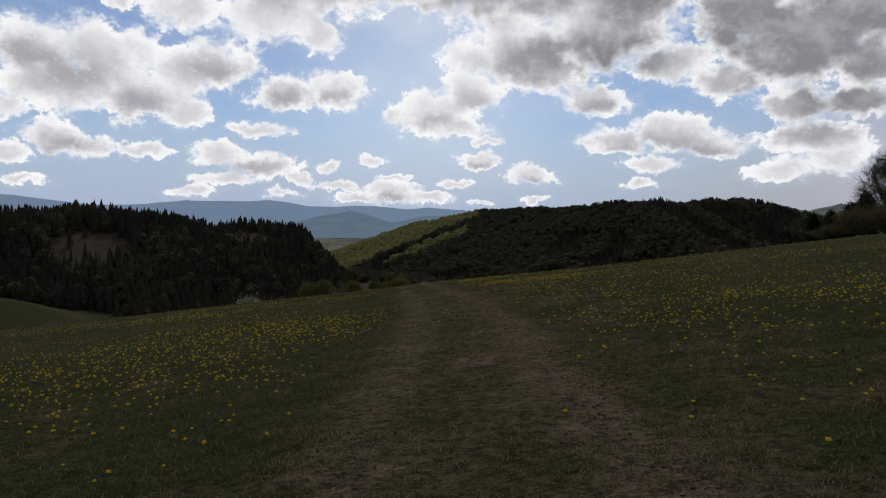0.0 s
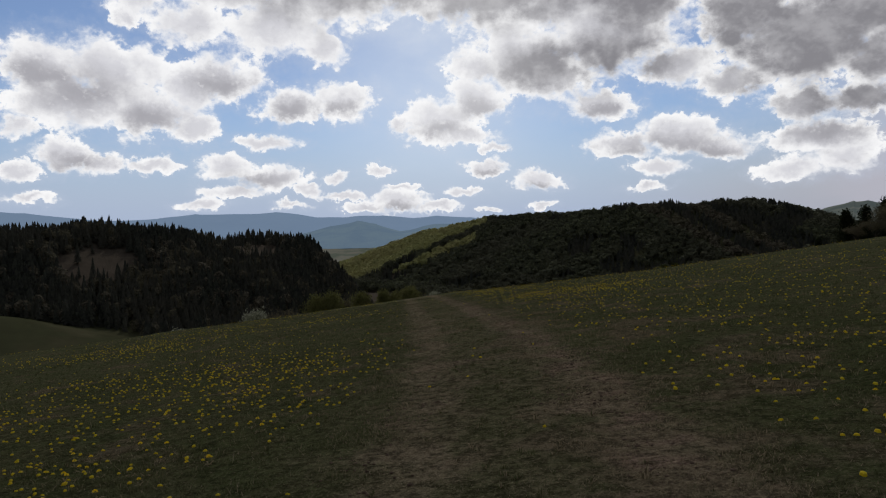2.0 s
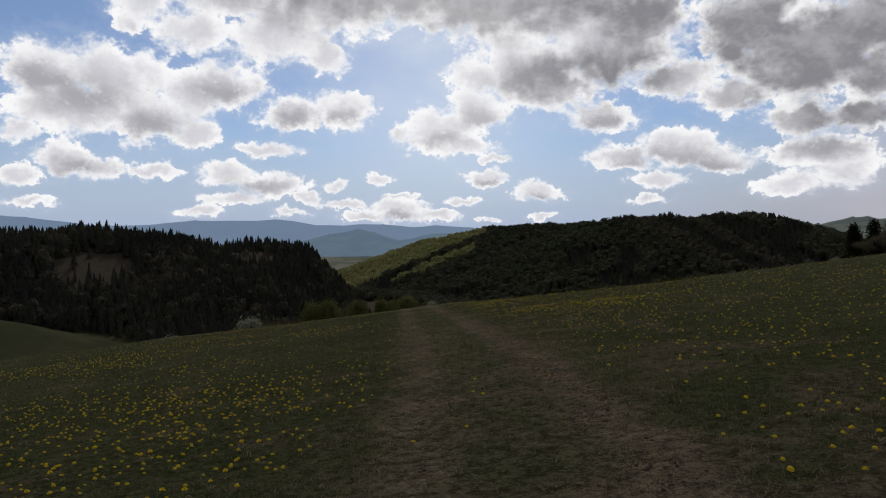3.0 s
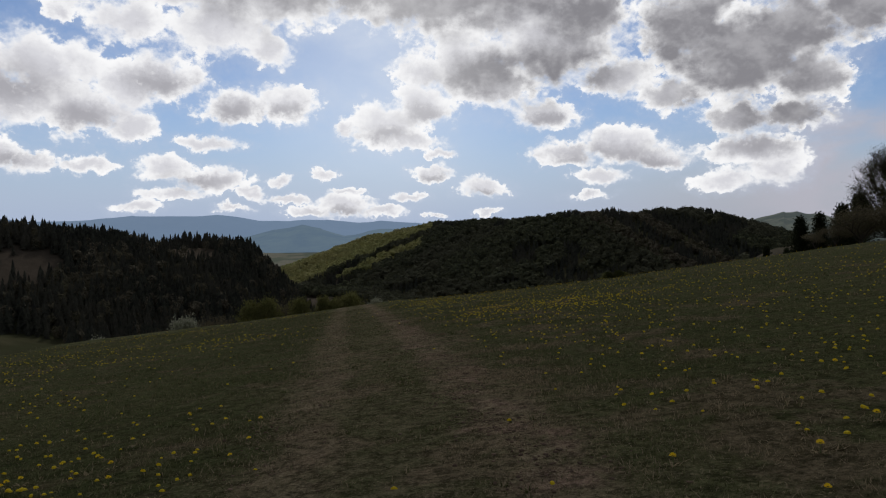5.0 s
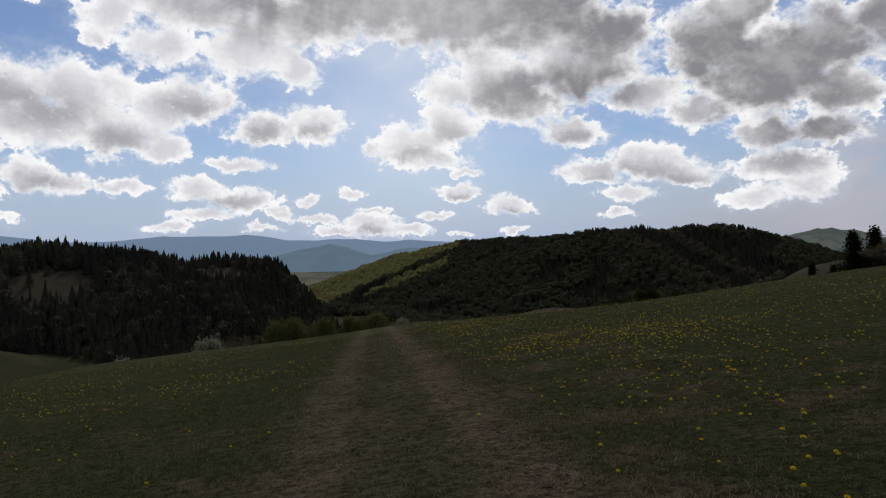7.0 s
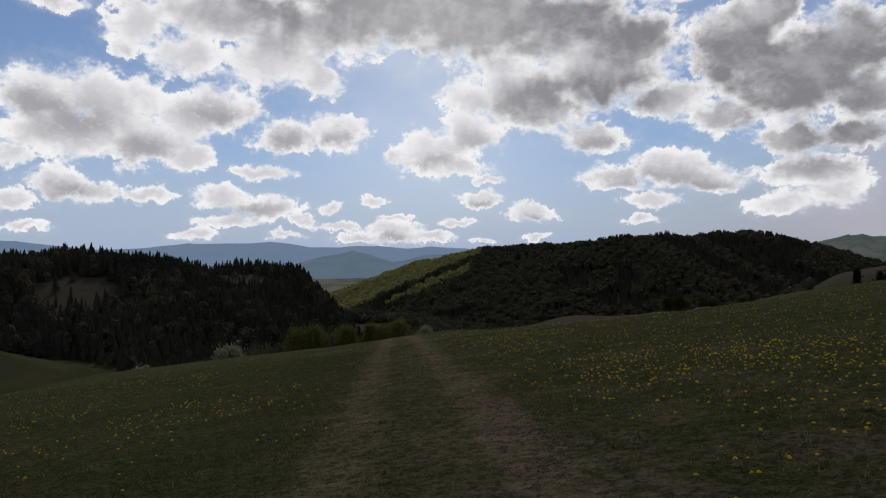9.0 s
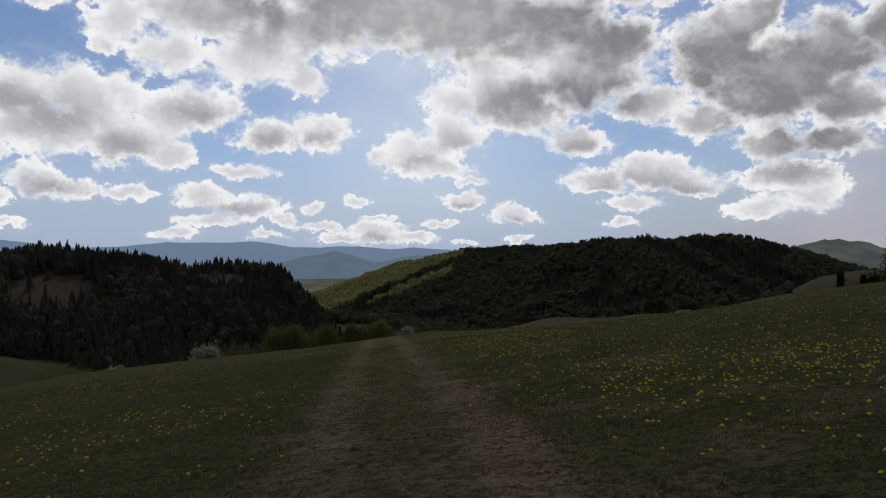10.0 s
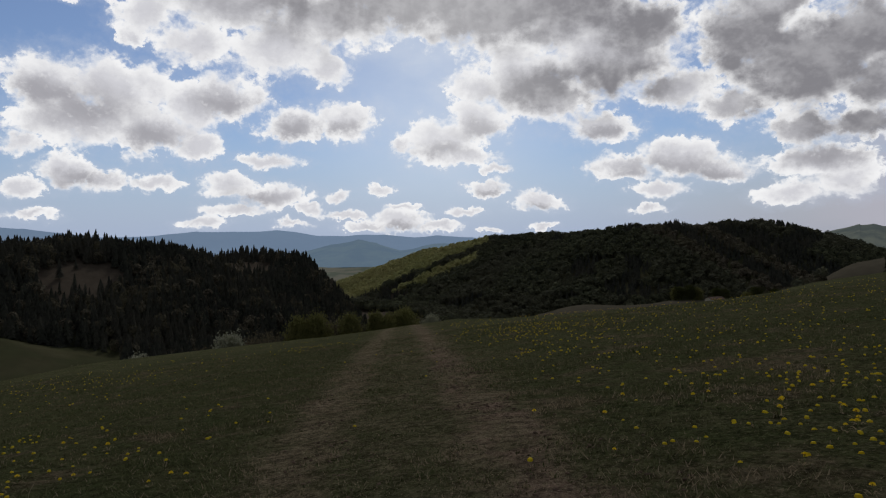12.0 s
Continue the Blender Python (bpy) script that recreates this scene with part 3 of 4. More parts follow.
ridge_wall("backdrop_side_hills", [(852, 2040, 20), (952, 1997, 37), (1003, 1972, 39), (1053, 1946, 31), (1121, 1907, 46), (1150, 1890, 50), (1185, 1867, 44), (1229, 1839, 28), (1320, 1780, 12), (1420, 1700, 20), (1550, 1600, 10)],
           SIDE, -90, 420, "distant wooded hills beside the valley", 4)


# ---- woods ----
def conifer_shape(rng, tiers, sides):
    """One spruce, 1 high: ragged tiers round the stem."""
    verts, faces = [], []
    for t in range(tiers):
        f = t / tiers
        z0, z1 = 0.08 + 0.92 * f, min(1.0, 0.08 + 0.92 * (f + 1.9 / tiers))
        r = 0.17 * (1 - f) ** 0.8 + 0.012
        base = len(verts)
        verts.append((rng.uniform(-0.01, 0.01), rng.uniform(-0.01, 0.01), z1))
        turn = rng.uniform(0, 6.3)
        for s in range(sides):
            a = turn + 2 * math.pi * s / sides
            q = r * (rng.uniform(1.0, 1.25) if s % 2 else rng.uniform(0.45, 0.7))
            verts.append((q * math.cos(a), q * math.sin(a), z0 - (0.035 if s % 2 else -0.02)))
        faces += [(base, base + 1 + s, base + 1 + (s + 1) % sides) for s in range(sides)]
    return np.array(verts), np.array(faces)


def spray_shape(rng, n, size):
    """One broadleaf tree, 1 high: leafy sprays on an uneven crown."""
    g = np.random.default_rng(rng.randint(0, 9999))
    d = g.normal(0, 1, (n, 3))
    d /= np.linalg.norm(d, axis=1)[:, None]
    lobes = g.normal(0, 1, (5, 3))
    lobes /= np.linalg.norm(lobes, axis=1)[:, None]
    bulge = 0.72 + 0.38 * np.clip((d @ lobes.T).max(1), 0, 1) ** 3
    at = d * bulge[:, None] * np.array([0.36, 0.36, 0.42]) * g.uniform(0.7, 1.02, (n, 1)) + np.array([0, 0, 0.58])
    u = np.cross(d, g.normal(0, 1, (n, 3)))
    u /= np.linalg.norm(u, axis=1)[:, None]
    w = np.cross(d, u) + 0.5 * g.normal(0, 1, (n, 3))
    s = size * g.uniform(0.7, 1.3, (n, 1))
    v = np.stack([at - u * s, at + w * s * 0.8, at + u * s], 1).reshape(-1, 3)
    return v, np.arange(n * 3).reshape(-1, 3)


def forest(name, shapes, places, heights, widths, material, label):
    """Very many trees, too far off to count: one mesh."""
    rng = np.random.default_rng(5)
    vs, fs, count = [], [], 0
    for (x, y, z), h, w in zip(places, heights, widths):
        v, f = shapes[rng.integers(len(shapes))]
        a = rng.uniform(0, 6.283)
        c, s = math.cos(a) * h * w, math.sin(a) * h * w
        q = np.empty_like(v)
        q[:, 0], q[:, 1], q[:, 2] = x + v[:, 0] * c - v[:, 1] * s, y + v[:, 0] * s + v[:, 1] * c, z + v[:, 2] * h
        vs.append(q)
        fs.append(f + count)
        count += len(v)
    ob = new(name, mesh_from(name, np.concatenate(vs), np.concatenate(fs), material))
    return tagged(ob, label, "forest", kind="stuff")


def woods():
    rng = np.random.default_rng(11)
    pyr = random.Random(4)
    spruces = [conifer_shape(pyr, 8, 8) for _ in range(6)]
    small = [conifer_shape(pyr, 5, 6) for _ in range(5)]
    crowns = [spray_shape(pyr, 48, 0.17) for _ in range(10)]
    leafier = [spray_shape(pyr, 150, 0.085) for _ in range(8)]

    def scatter(n, x0, x1, y0, y1, ridges, slope, off, floor, back):
        x, y = rng.uniform(x0, x1, n), rng.uniform(y0, y1, n)
        z = land(x, y)
        hill = spruce_hill(x, y) if ridges[0] is SPRUCE_HILL else np.max([crest(p, x, y, slope, off) for p in ridges], axis=0)
        line = np.array(ridges[0], float)
        az, order = np.arctan2(line[:, 0], line[:, 1]), None
        order = np.argsort(az)
        edge = np.interp(np.arctan2(x, y), az[order], np.hypot(line[:, 0], line[:, 1])[order])
        keep = (hill > floor) & (np.hypot(x, y) < edge + back)
        return np.stack([x, y, z], -1)[keep]

    # the dark spruce hill
    p = scatter(17000, -430, -40, 300, 760, [SPRUCE_HILL], 0.42, 25, -90, 45)
    gap = smooth_noise(p[:, 0], p[:, 1], 42, 21) + 0.5 * smooth_noise(p[:, 0], p[:, 1], 17, 22)
    bare = (np.hypot((p[:, 0] + 182) * 1.4, p[:, 1] - 592) < 44 + 12 * gap) | (np.hypot((p[:, 0] + 245), (p[:, 1] - 470) * 0.6) < 18 + 9 * gap)
    bare = bare & (rng.uniform(0, 1, len(p)) > 0.035)
    leafy = (rng.uniform(0, 1, len(p)) < 0.07 + 0.2 * (gap > 0.5)) & ~bare
    front = (np.degrees(np.arctan2(p[:, 0], p[:, 1])) < -24.5) & (np.hypot(p[:, 0], p[:, 1]) < 432)
    leafy, dark = leafy & ~front, ~leafy & ~bare & ~front
    forest("spruce_forest", spruces, p[dark], 7.5 + 8.0 * rng.uniform(0, 1, dark.sum()) ** 1.5, rng.uniform(0.9, 1.35, dark.sum()), SPRUCE, "dense dark spruce forest on the hillside")
    forest("mixed_forest", leafier, p[leafy], rng.uniform(7, 13, leafy.sum()), rng.uniform(0.8, 1.2, leafy.sum()), BUDDING, "bare and budding broadleaf trees among the spruces")
    # the beech hill
    p = scatter(30000, -270, 640, 560, 1560, [BEECH_HILL, *BEECH_SPURS], 0.42, 40, -108, 60)
    p = p[(p[:, 0] < 0.52 * p[:, 1]) | (p[:, 1] > 660)]
    stand = smooth_noise(p[:, 0], p[:, 1], 90, 31) + 0.6 * smooth_noise(p[:, 0], p[:, 1], 33, 32)
    bearing = np.degrees(np.arctan2(p[:, 0], p[:, 1]))
    # the leafy spur lies in bands: young leaf painted sunlit along its crest, darker woods between
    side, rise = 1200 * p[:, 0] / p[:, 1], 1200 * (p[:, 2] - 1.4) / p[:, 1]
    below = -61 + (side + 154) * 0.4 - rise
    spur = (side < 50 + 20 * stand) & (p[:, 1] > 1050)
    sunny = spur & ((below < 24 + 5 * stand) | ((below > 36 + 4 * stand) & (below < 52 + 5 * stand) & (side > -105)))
    # ribs on the far end: pale broadleaf strips stand for lit flanks, dark conifers for shaded ones
    rib = bearing + 1.6 * np.degrees(np.arctan2(p[:, 2] - 1.4, p[:, 1]))
    strip = ((rib > 16.6) & (rib < 18.6)) | ((rib > 20.2) & (rib < 21.8))
    needle = ((stand > 0.62) & ~sunny & ~strip) | ((rib > 18.6) & (rib < 20.2) & (stand > -0.5)) | ((rib > 21.8) & (rib < 24.5) & (stand > -0.4))
    strip = strip & ~needle & ~sunny
    leafy = ~sunny & ~needle & ~strip
    forest("lit_rib_forest", crowns, p[strip], rng.uniform(7, 11, strip.sum()), rng.uniform(0.9, 1.3, strip.sum()), BUDDING, "pale budding broadleaf strips for the lit flanks of the hill's ribs")
    forest("conifer_stand", small, p[needle], rng.uniform(9, 15, needle.sum()), rng.uniform(1.0, 1.4, needle.sum()), SPRUCE, "dark conifers scattered over the wooded hill")
    forest("beech_forest", crowns, p[leafy], rng.uniform(8, 14, leafy.sum()), rng.uniform(0.9, 1.3, leafy.sum()), BEECH, "beech forest coming into leaf on the hill")
    forest("sunlit_young_beech_forest", crowns, p[sunny], rng.uniform(8, 13, sunny.sum()), rng.uniform(0.9, 1.3, sunny.sum()), FRESH_SUNLIT, "young green beech forest on the spur, sunlight painted into its leaves")


woods()


# ---- single trees and shrubs ----
def part(name, me, parent, label=""):
    ob = new(name, me)
    ob.parent = parent
    if label:
        ob["label"] = label
    return ob


def tube(verts, faces, p, q, r0, r1, sides):
    d = (q - p).normalized()
    u = d.orthogonal().normalized()
    w = d.cross(u)
    base = len(verts)
    for c, r in ((p, r0), (q, r1)):
        for s in range(sides):
            a = 2 * math.pi * s / sides
            verts.append(c + (u * math.cos(a) + w * math.sin(a)) * r)
    for s in range(sides):
        t = (s + 1) % sides
        faces.append((base + s, base + t, base + sides + t, base + sides + s))


def skeleton(rng, height, spread, bare, levels):
    """A trunk that forks again and again. Gives the wood's mesh data and the tips of the twigs."""
    verts, faces, tips = [], [], []

    def grow(p, d, length, r, level):
        bends = 3 if level == 0 else 2
        for _ in range(bends):
            d = (d + Vector((rng.uniform(-0.16, 0.16), rng.uniform(-0.16, 0.16), rng.uniform(0.0, 0.12)))).normalized()
            q = p + d * (length / bends)
            tube(verts, faces, p, q, r, r * 0.86, 7 if level < 2 else 4 if level < 4 else 3)
            p, r = q, r * 0.86
            if level >= levels - 2:
                tips.append(p.copy())
        if level == levels:
            return
        n = rng.choice((2, 3, 3)) if level else rng.choice((4, 5))
        turn = rng.uniform(0, 6.3)
        for k in range(n):
            a = turn + 2 * math.pi * k / n + rng.uniform(-0.4, 0.4)
            lean = spread * rng.uniform(0.6, 1.3) if (k or level) else spread * 0.3
            side = Vector((math.cos(a), math.sin(a), 0))
            grow(p, (d + side * lean).normalized(), length * rng.uniform(0.62, 0.86), r * rng.uniform(0.55, 0.72), level + 1)

    grow(Vector((0, 0, -0.3)), Vector((0, 0, 1)), height * bare + 0.3, height * 0.022, 0)
    top = max(t.z for t in tips)
    k = height / top
    verts = [v * k for v in verts]
    return verts, faces, [t * k for t in tips]


def leader(rng, height, radius, low, thick, depth):
    """A tree with a stem to the top and limbs all along it that fork into fine twigs, in an egg-shaped crown."""
    verts, faces, tips = [], [], []

    def limb(p, d, length, r, level):
        for _ in range(3):
            d = (d + Vector((rng.uniform(-0.2, 0.2), rng.uniform(-0.2, 0.2), rng.uniform(0.0, 0.2)))).normalized()
            q = p + d * (length / 3)
            tube(verts, faces, p, q, r, max(0.018, r * 0.8), 5 if level == 0 else 3)
            p, r = q, max(0.018, r * 0.8)
            tips.append(p.copy())
            if level < depth:
                side = d.orthogonal()
                side.rotate(Matrix.Rotation(rng.uniform(0, 6.3), 3, d))
                limb(p, (d + side * rng.uniform(0.6, 1.0)).normalized(), length * rng.uniform(0.42, 0.62), r * 0.68, level + 1)

    p, r, n = Vector((0, 0, -0.3)), height * thick, 18
    for k in range(n):
        q = Vector((rng.uniform(-0.1, 0.1) * k / 6, rng.uniform(-0.1, 0.1) * k / 6, height * 0.97 * (k + 1) / n))
        tube(verts, faces, p, q, r, r * 0.9, 8)
        p, r = q, r * 0.9
        f = (k + 1) / n
        if f > low:
            wide = radius * math.sin(math.pi * min(1, 0.22 + 0.72 * (f - low) / (1 - low))) ** 0.7
            for s in range(1 + depth):
                a = k * 2.4 + s * 6.3 / (1 + depth) + rng.uniform(-0.3, 0.3)
                limb(p, Vector((math.cos(a), math.sin(a), 0.12 + 0.65 * f)).normalized(), wide * rng.uniform(0.82, 1.02), max(r * 0.55, 0.05), 0)
    k = height / max(t.z for t in tips)
    return [v * k for v in verts], faces, [t * k for t in tips]


def egg_tree(rng, height, radius, limbs):
    """An old lime: limbs rise from the stem and fan out into a close egg-shaped crown of fine twigs."""
    verts, faces, tips = [], [], []

    def bough(p, q, r0, r1, sides, sag):
        """A limb from p to q, bent upwards; gives points along it."""
        out, last, n = [], p, 5
        for k in range(1, n + 1):
            f = k / n
            at = p.lerp(q, f) + Vector((rng.uniform(-1, 1), rng.uniform(-1, 1), 0)) * sag * 0.25 * (1 - f) - Vector((0, 0, sag * math.sin(math.pi * f)))
            tube(verts, faces, last, at, r0 + (r1 - r0) * (k - 1) / n, r0 + (r1 - r0) * f, sides)
            out.append(at)
            last = at
        return out

    def shell(a, e, f):
        """A place in the crown: bearing, height angle, and how far out."""
        w = radius * math.cos(e) * f * (1.0 - 0.18 * math.sin(e))
        return Vector((w * math.cos(a), w * math.sin(a), height * (0.53 + 0.47 * math.sin(e) * f)))

    stem = bough(Vector((0, 0, -0.3)), Vector((0.2, 0.1, height * 0.72)), height * 0.024, height * 0.007, 8, 0.15)
    for k in range(limbs):
        a, e = k * 2.39996, math.asin(-0.75 + 1.72 * (k + 0.5) / limbs)
        q = shell(a, e, rng.uniform(0.82, 0.95))
        low = max(0.12, min(0.66, q.z / height - rng.uniform(0.2, 0.34)))
        p = Vector((0.2 * low, 0.1 * low, height * low))
        for i, at in enumerate(bough(p, q, 0.085, 0.025, 5, 0.5)):
            for _ in range(5 if i else 2):
                t = shell(a + rng.gauss(0, 0.30), max(-1.0, min(1.5, e + rng.gauss(0, 0.24))), rng.uniform(0.72, 1.03))
                t = at.lerp(t, min(1.0, 2.6 / max(0.1, (t - at).length)))
                for j, bud in enumerate(bough(at, t, 0.022, 0.011, 3, 0.12)):
                    tips.append(bud)
                    if j > 0:
                        for _ in range(2):
                            far = bud + (bud - Vector((0, 0, height * 0.45))).normalized() * rng.uniform(0.35, 0.8) + Vector([rng.gauss(0, 0.3) for _ in range(3)])
                            tube(verts, faces, bud, far, 0.013, 0.008, 3)
                            tips.append(far)
    return verts, faces, tips


def leaf_cloud(rng, tips, per, reach, size):
    """Small leaf sprays round the twigs."""
    n = len(tips) * per
    g = np.random.default_rng(rng.randint(0, 9999))
    at = np.repeat(np.array([tuple(t) for t in tips]), per, 0) + g.normal(0, reach, (n, 3))
    u = g.normal(0, 1, (n, 3))
    u /= np.linalg.norm(u, axis=1)[:, None]
    w = np.cross(u, g.normal(0, 1, (n, 3)))
    w /= np.linalg.norm(w, axis=1)[:, None]
    s = size * g.uniform(0.6, 1.4, (n, 1))
    v = np.stack([at - u * s, at + w * s * 0.6, at + u * s, at - w * s * 0.6], 1).reshape(-1, 3)
    return v, np.arange(n * 4).reshape(-1, 4)


def tree_meshes(seed, height, spread, bare, levels, per, reach, size, material, squash=1.0):
    rng = random.Random(seed)
    verts, faces, tips = skeleton(rng, height, spread, bare, levels)
    wide = Matrix.Diagonal((squash, squash, 1, 1))
    wood = mesh_from("trunk", [tuple(wide @ v) for v in verts], faces, BARK, True)
    v, f = leaf_cloud(rng, [wide @ t for t in tips], per, reach, size)
    return wood, mesh_from("crown", v, f, material)


def plant_tree(name, meshes, x, y, label, category, turn=0.0, scale=1.0, tall=1.0, group=""):
    z = float(land(x, y))
    root = tagged(new(name), label, category, group)
    root.matrix_basis = Matrix.Translation((x, y, z)) @ Matrix.Rotation(turn, 4, "Z") @ Matrix.Diagonal((scale, scale, scale * tall, 1))
    part("trunk", meshes[0], root)
    part("crown", meshes[1], root)
    return root


def leader_meshes(seed, height, radius, low, per, reach, size, material, depth=2):
    rng = random.Random(seed)
    verts, faces, tips = leader(rng, height, radius, low, 0.016, depth)
    wood = mesh_from("trunk", [tuple(v) for v in verts], faces, BARK, True)
    v, f = leaf_cloud(rng, tips, per, reach, size)
    return wood, mesh_from("crown", v, f, material)


def needle_meshes(seed, height, radius, tiers, shape, start=0.1):
    """A pine or spruce: whorls of drooping boughs, each a spray of needle fans, round a straight stem."""
    rng = random.Random(seed)
    verts, faces = [], []
    tube(verts, faces, Vector((0, 0, -0.3)), Vector((0, 0, height * 0.97)), height * 0.016, 0.02, 7)
    wood = mesh_from("trunk", [tuple(v) for v in verts], faces, BARK, True)
    tips = []
    for t in range(tiers):
        f = start + (1 - start) * t / tiers
        reach = radius * (1 - f) ** shape + 0.12
        for k in range(7):
            a = 2 * math.pi * (k + rng.uniform(-0.3, 0.3)) / 7 + t * 0.7
            far = reach * rng.uniform(0.7, 1.15)
            for s in np.linspace(0.15, 1, 6):
                tips.append(Vector((math.cos(a) * far * s, math.sin(a) * far * s, height * f - 0.16 * far * s + rng.uniform(-0.1, 0.1))))
    v, f = leaf_cloud(rng, tips, 5, 0.11 * radius + 0.08, 0.17)
    return wood, mesh_from("crown", v, f, PINE)


def single_trees():
    rng = random.Random(3)
    verts, faces, tips = egg_tree(rng, 13.2, 4.3, 44)
    leaves, quads = leaf_cloud(rng, tips, 5, 0.15, 0.04)
    lime = mesh_from("trunk", [tuple(v) for v in verts], faces, BARK, True), mesh_from("crown", leaves, quads, LEAF)
    dense = leader_meshes(8, 12.0, 5.6, 0.08, 5, 0.45, 0.22, LEAF)
    small = leader_meshes(12, 9.0, 4.4, 0.06, 4, 0.45, 0.2, OLIVE)
    small2 = leader_meshes(15, 9.0, 4.0, 0.05, 4, 0.45, 0.2, OLIVE)
    white = leader_meshes(21, 7.0, 3.6, 0.05, 4, 0.34, 0.17, BLOSSOM)
    twiggy = tree_meshes(31, 5.0, 1.0, 0.08, 5, 6, 0.25, 0.09, TWIG)
    pine = needle_meshes(2, 8.0, 2.3, 20, 0.6, 0.12)
    spruce = needle_meshes(5, 9.0, 1.35, 26, 0.9, 0.05)

    plant_tree("broadleaf_tree", lime, 62.0, 94.2, "tall bare-limbed tree just coming into leaf at the meadow edge", "tree", 0.4, 0.97)
    for x, y, s, a in ((64.3, 91.5, 0.92, 0.0), (66.8, 87.6, 0.80, 2.0), (72.0, 84.0, 0.95, 4.0)):
        plant_tree("broadleaf_tree", dense, x, y, "dense dark green tree at the meadow edge", "tree", a, s, group="trees at the meadow edge")
    for x, y, s, a in ((54.4, 88.6, 0.98, 0.0), (56.2, 86.5, 0.95, 1.0), (58.5, 84.0, 0.80, 2.5), (52.2, 89.8, 0.62, 4.0), (50.5, 91.0, 0.5, 5.0), (61.5, 82.0, 0.75, 3.0), (64.5, 79.5, 0.8, 1.5), (67.5, 77.0, 0.8, 4.5),
                       (55.5, 90.5, 0.7, 0.4), (57.5, 88.0, 0.75, 1.9), (59.8, 86.8, 0.9, 3.3), (61.8, 85.0, 0.8, 5.1), (63.2, 82.6, 0.7, 0.9), (65.8, 81.2, 0.85, 2.8), (60.2, 90.4, 1.0, 4.4), (66.0, 85.5, 1.0, 5.8), (69.5, 80.0, 0.9, 1.2)):
        plant_tree("shrub", twiggy, x, y, "brown twiggy shrub with few leaves on the meadow edge", "shrub", a, s, group="shrubs at the meadow edge")
    for x, y, s, a in ((58.6, 107.5, 0.80, 0.0), (60.5, 105.8, 0.82, 1.0), (61.8, 103.0, 0.90, 2.2), (59.4, 108.2, 0.62, 3.0), (62.5, 100.5, 1.0, 4.1),
                       (81.5, 146.0, 1.35, 0.5), (80.0, 148.5, 1.2, 2.7), (84.5, 143.0, 1.45, 1.0), (86.5, 145.5, 1.5, 5.2), (88.0, 140.0, 1.5, 3.0)):
        plant_tree("pine_tree", pine, x, y, "dark green pine tree beyond the meadow", "tree", a, s, group="pines beyond the meadow")
    for x, y, s, tall, a in ((74.2, 144.2, 0.95, 1.30, 0.0), (77.4, 142.6, 0.92, 1.22, 2.0)):
        plant_tree("spruce_tree", spruce, x, y, "dark spruce beyond the brow of the meadow", "tree", a, s, tall, "spruces beyond the brow")
    for x, y, s, tall, a, m in ((-39.2, 197.8, 1.3, 1.35, 0.0, small), (-34.6, 198.7, 1.25, 1.35, 1.0, small2), (-26.6, 200.2, 1.15, 1.35, 2.0, small),
                                (-20.6, 205.0, 0.95, 1.6, 3.0, small2), (-13.2, 201.6, 1.45, 1.0, 4.0, small), (-17.2, 204.0, 1.2, 1.15, 5.5, small2)):
        s, tall = s * 0.74, tall / 0.74
        plant_tree("broadleaf_tree", m, x, y, "round olive-green tree in young leaf below the brow", "tree", a, s, tall, "trees below the brow")
    plant_tree("blossoming_tree", white, -55.4, 193.4, "pale blossoming tree below the brow of the meadow", "tree", 0.0, 1.35, 1.5)
    plant_tree("blossoming_tree", white, -4.7, 162.0, "small round white-blossoming tree on the brow", "tree", 1.0, 0.56, 1.25)
    for x, y, s, tall, a in ((-74.8, 186.0, 1.05, 1.55, 2.0), (-78.5, 188.0, 0.9, 1.3, 3.0), (-70.0, 190.0, 0.8, 1.45, 4.0)):
        plant_tree("blossoming_tree", white, x, y, "white-blossoming fruit tree in the valley", "tree", a, s, tall, "fruit trees in the valley")
    for x, y, s, tall, a in ((-49.0, 200.0, 2.6, 1.05, 0.0), (-62.0, 196.0, 2.4, 1.0, 1.0), (-84.0, 196.0, 2.2, 1.0, 2.0), (-90.0, 190.0, 2.0, 1.0, 3.0), (-66.0, 200.0, 2.5, 1.0, 4.0), (-30.5, 206.0, 2.8, 1.0, 5.0), (-8.5, 210.0, 2.4, 0.95, 0.6)):
        plant_tree("shrub", twiggy, x, y, "grey-brown leafless bushes below the brow", "shrub", a, s, tall, "bushes below the brow")
    rng = random.Random(77)
    for k in range(18):
        f = k / 17
        x, y = 118 + 92 * f + rng.uniform(-3, 3), 396 - 52 * f + rng.uniform(-5, 8)
        plant_tree("broadleaf_tree", dense if k % 3 else small2, x, y, "dark tree along the field in the valley", "tree", rng.uniform(0, 6), rng.uniform(0.5, 0.8), group="trees along the valley field")


single_trees()


# ---- the cottage in the valley ----
def prism(name, w, d, h, rise, material):
    bm = bmesh.new()
    pts = [(-w, -d, 0), (w, -d, 0), (w, d, 0), (-w, d, 0), (-w, -d, h), (w, -d, h), (w, d, h), (-w, d, h)]
    v = [bm.verts.new(p) for p in pts]
    for f in ((0, 3, 2, 1), (0, 1, 5, 4), (1, 2, 6, 5), (2, 3, 7, 6), (3, 0, 4, 7)):
        bm.faces.new([v[i] for i in f])
    if rise:
        a, b = bm.verts.new((-w, 0, h + rise)), bm.verts.new((w, 0, h + rise))
        for f in ((v[4], v[5], b, a), (v[6], v[7], a, b), (v[5], v[6], b), (v[7], v[4], a)):
            bm.faces.new(f)
    else:
        bm.faces.new([v[i] for i in (4, 5, 6, 7)])
    me = bpy.data.meshes.new(name)
    bm.to_mesh(me)
    bm.free()
    me.materials.append(material)
    return me


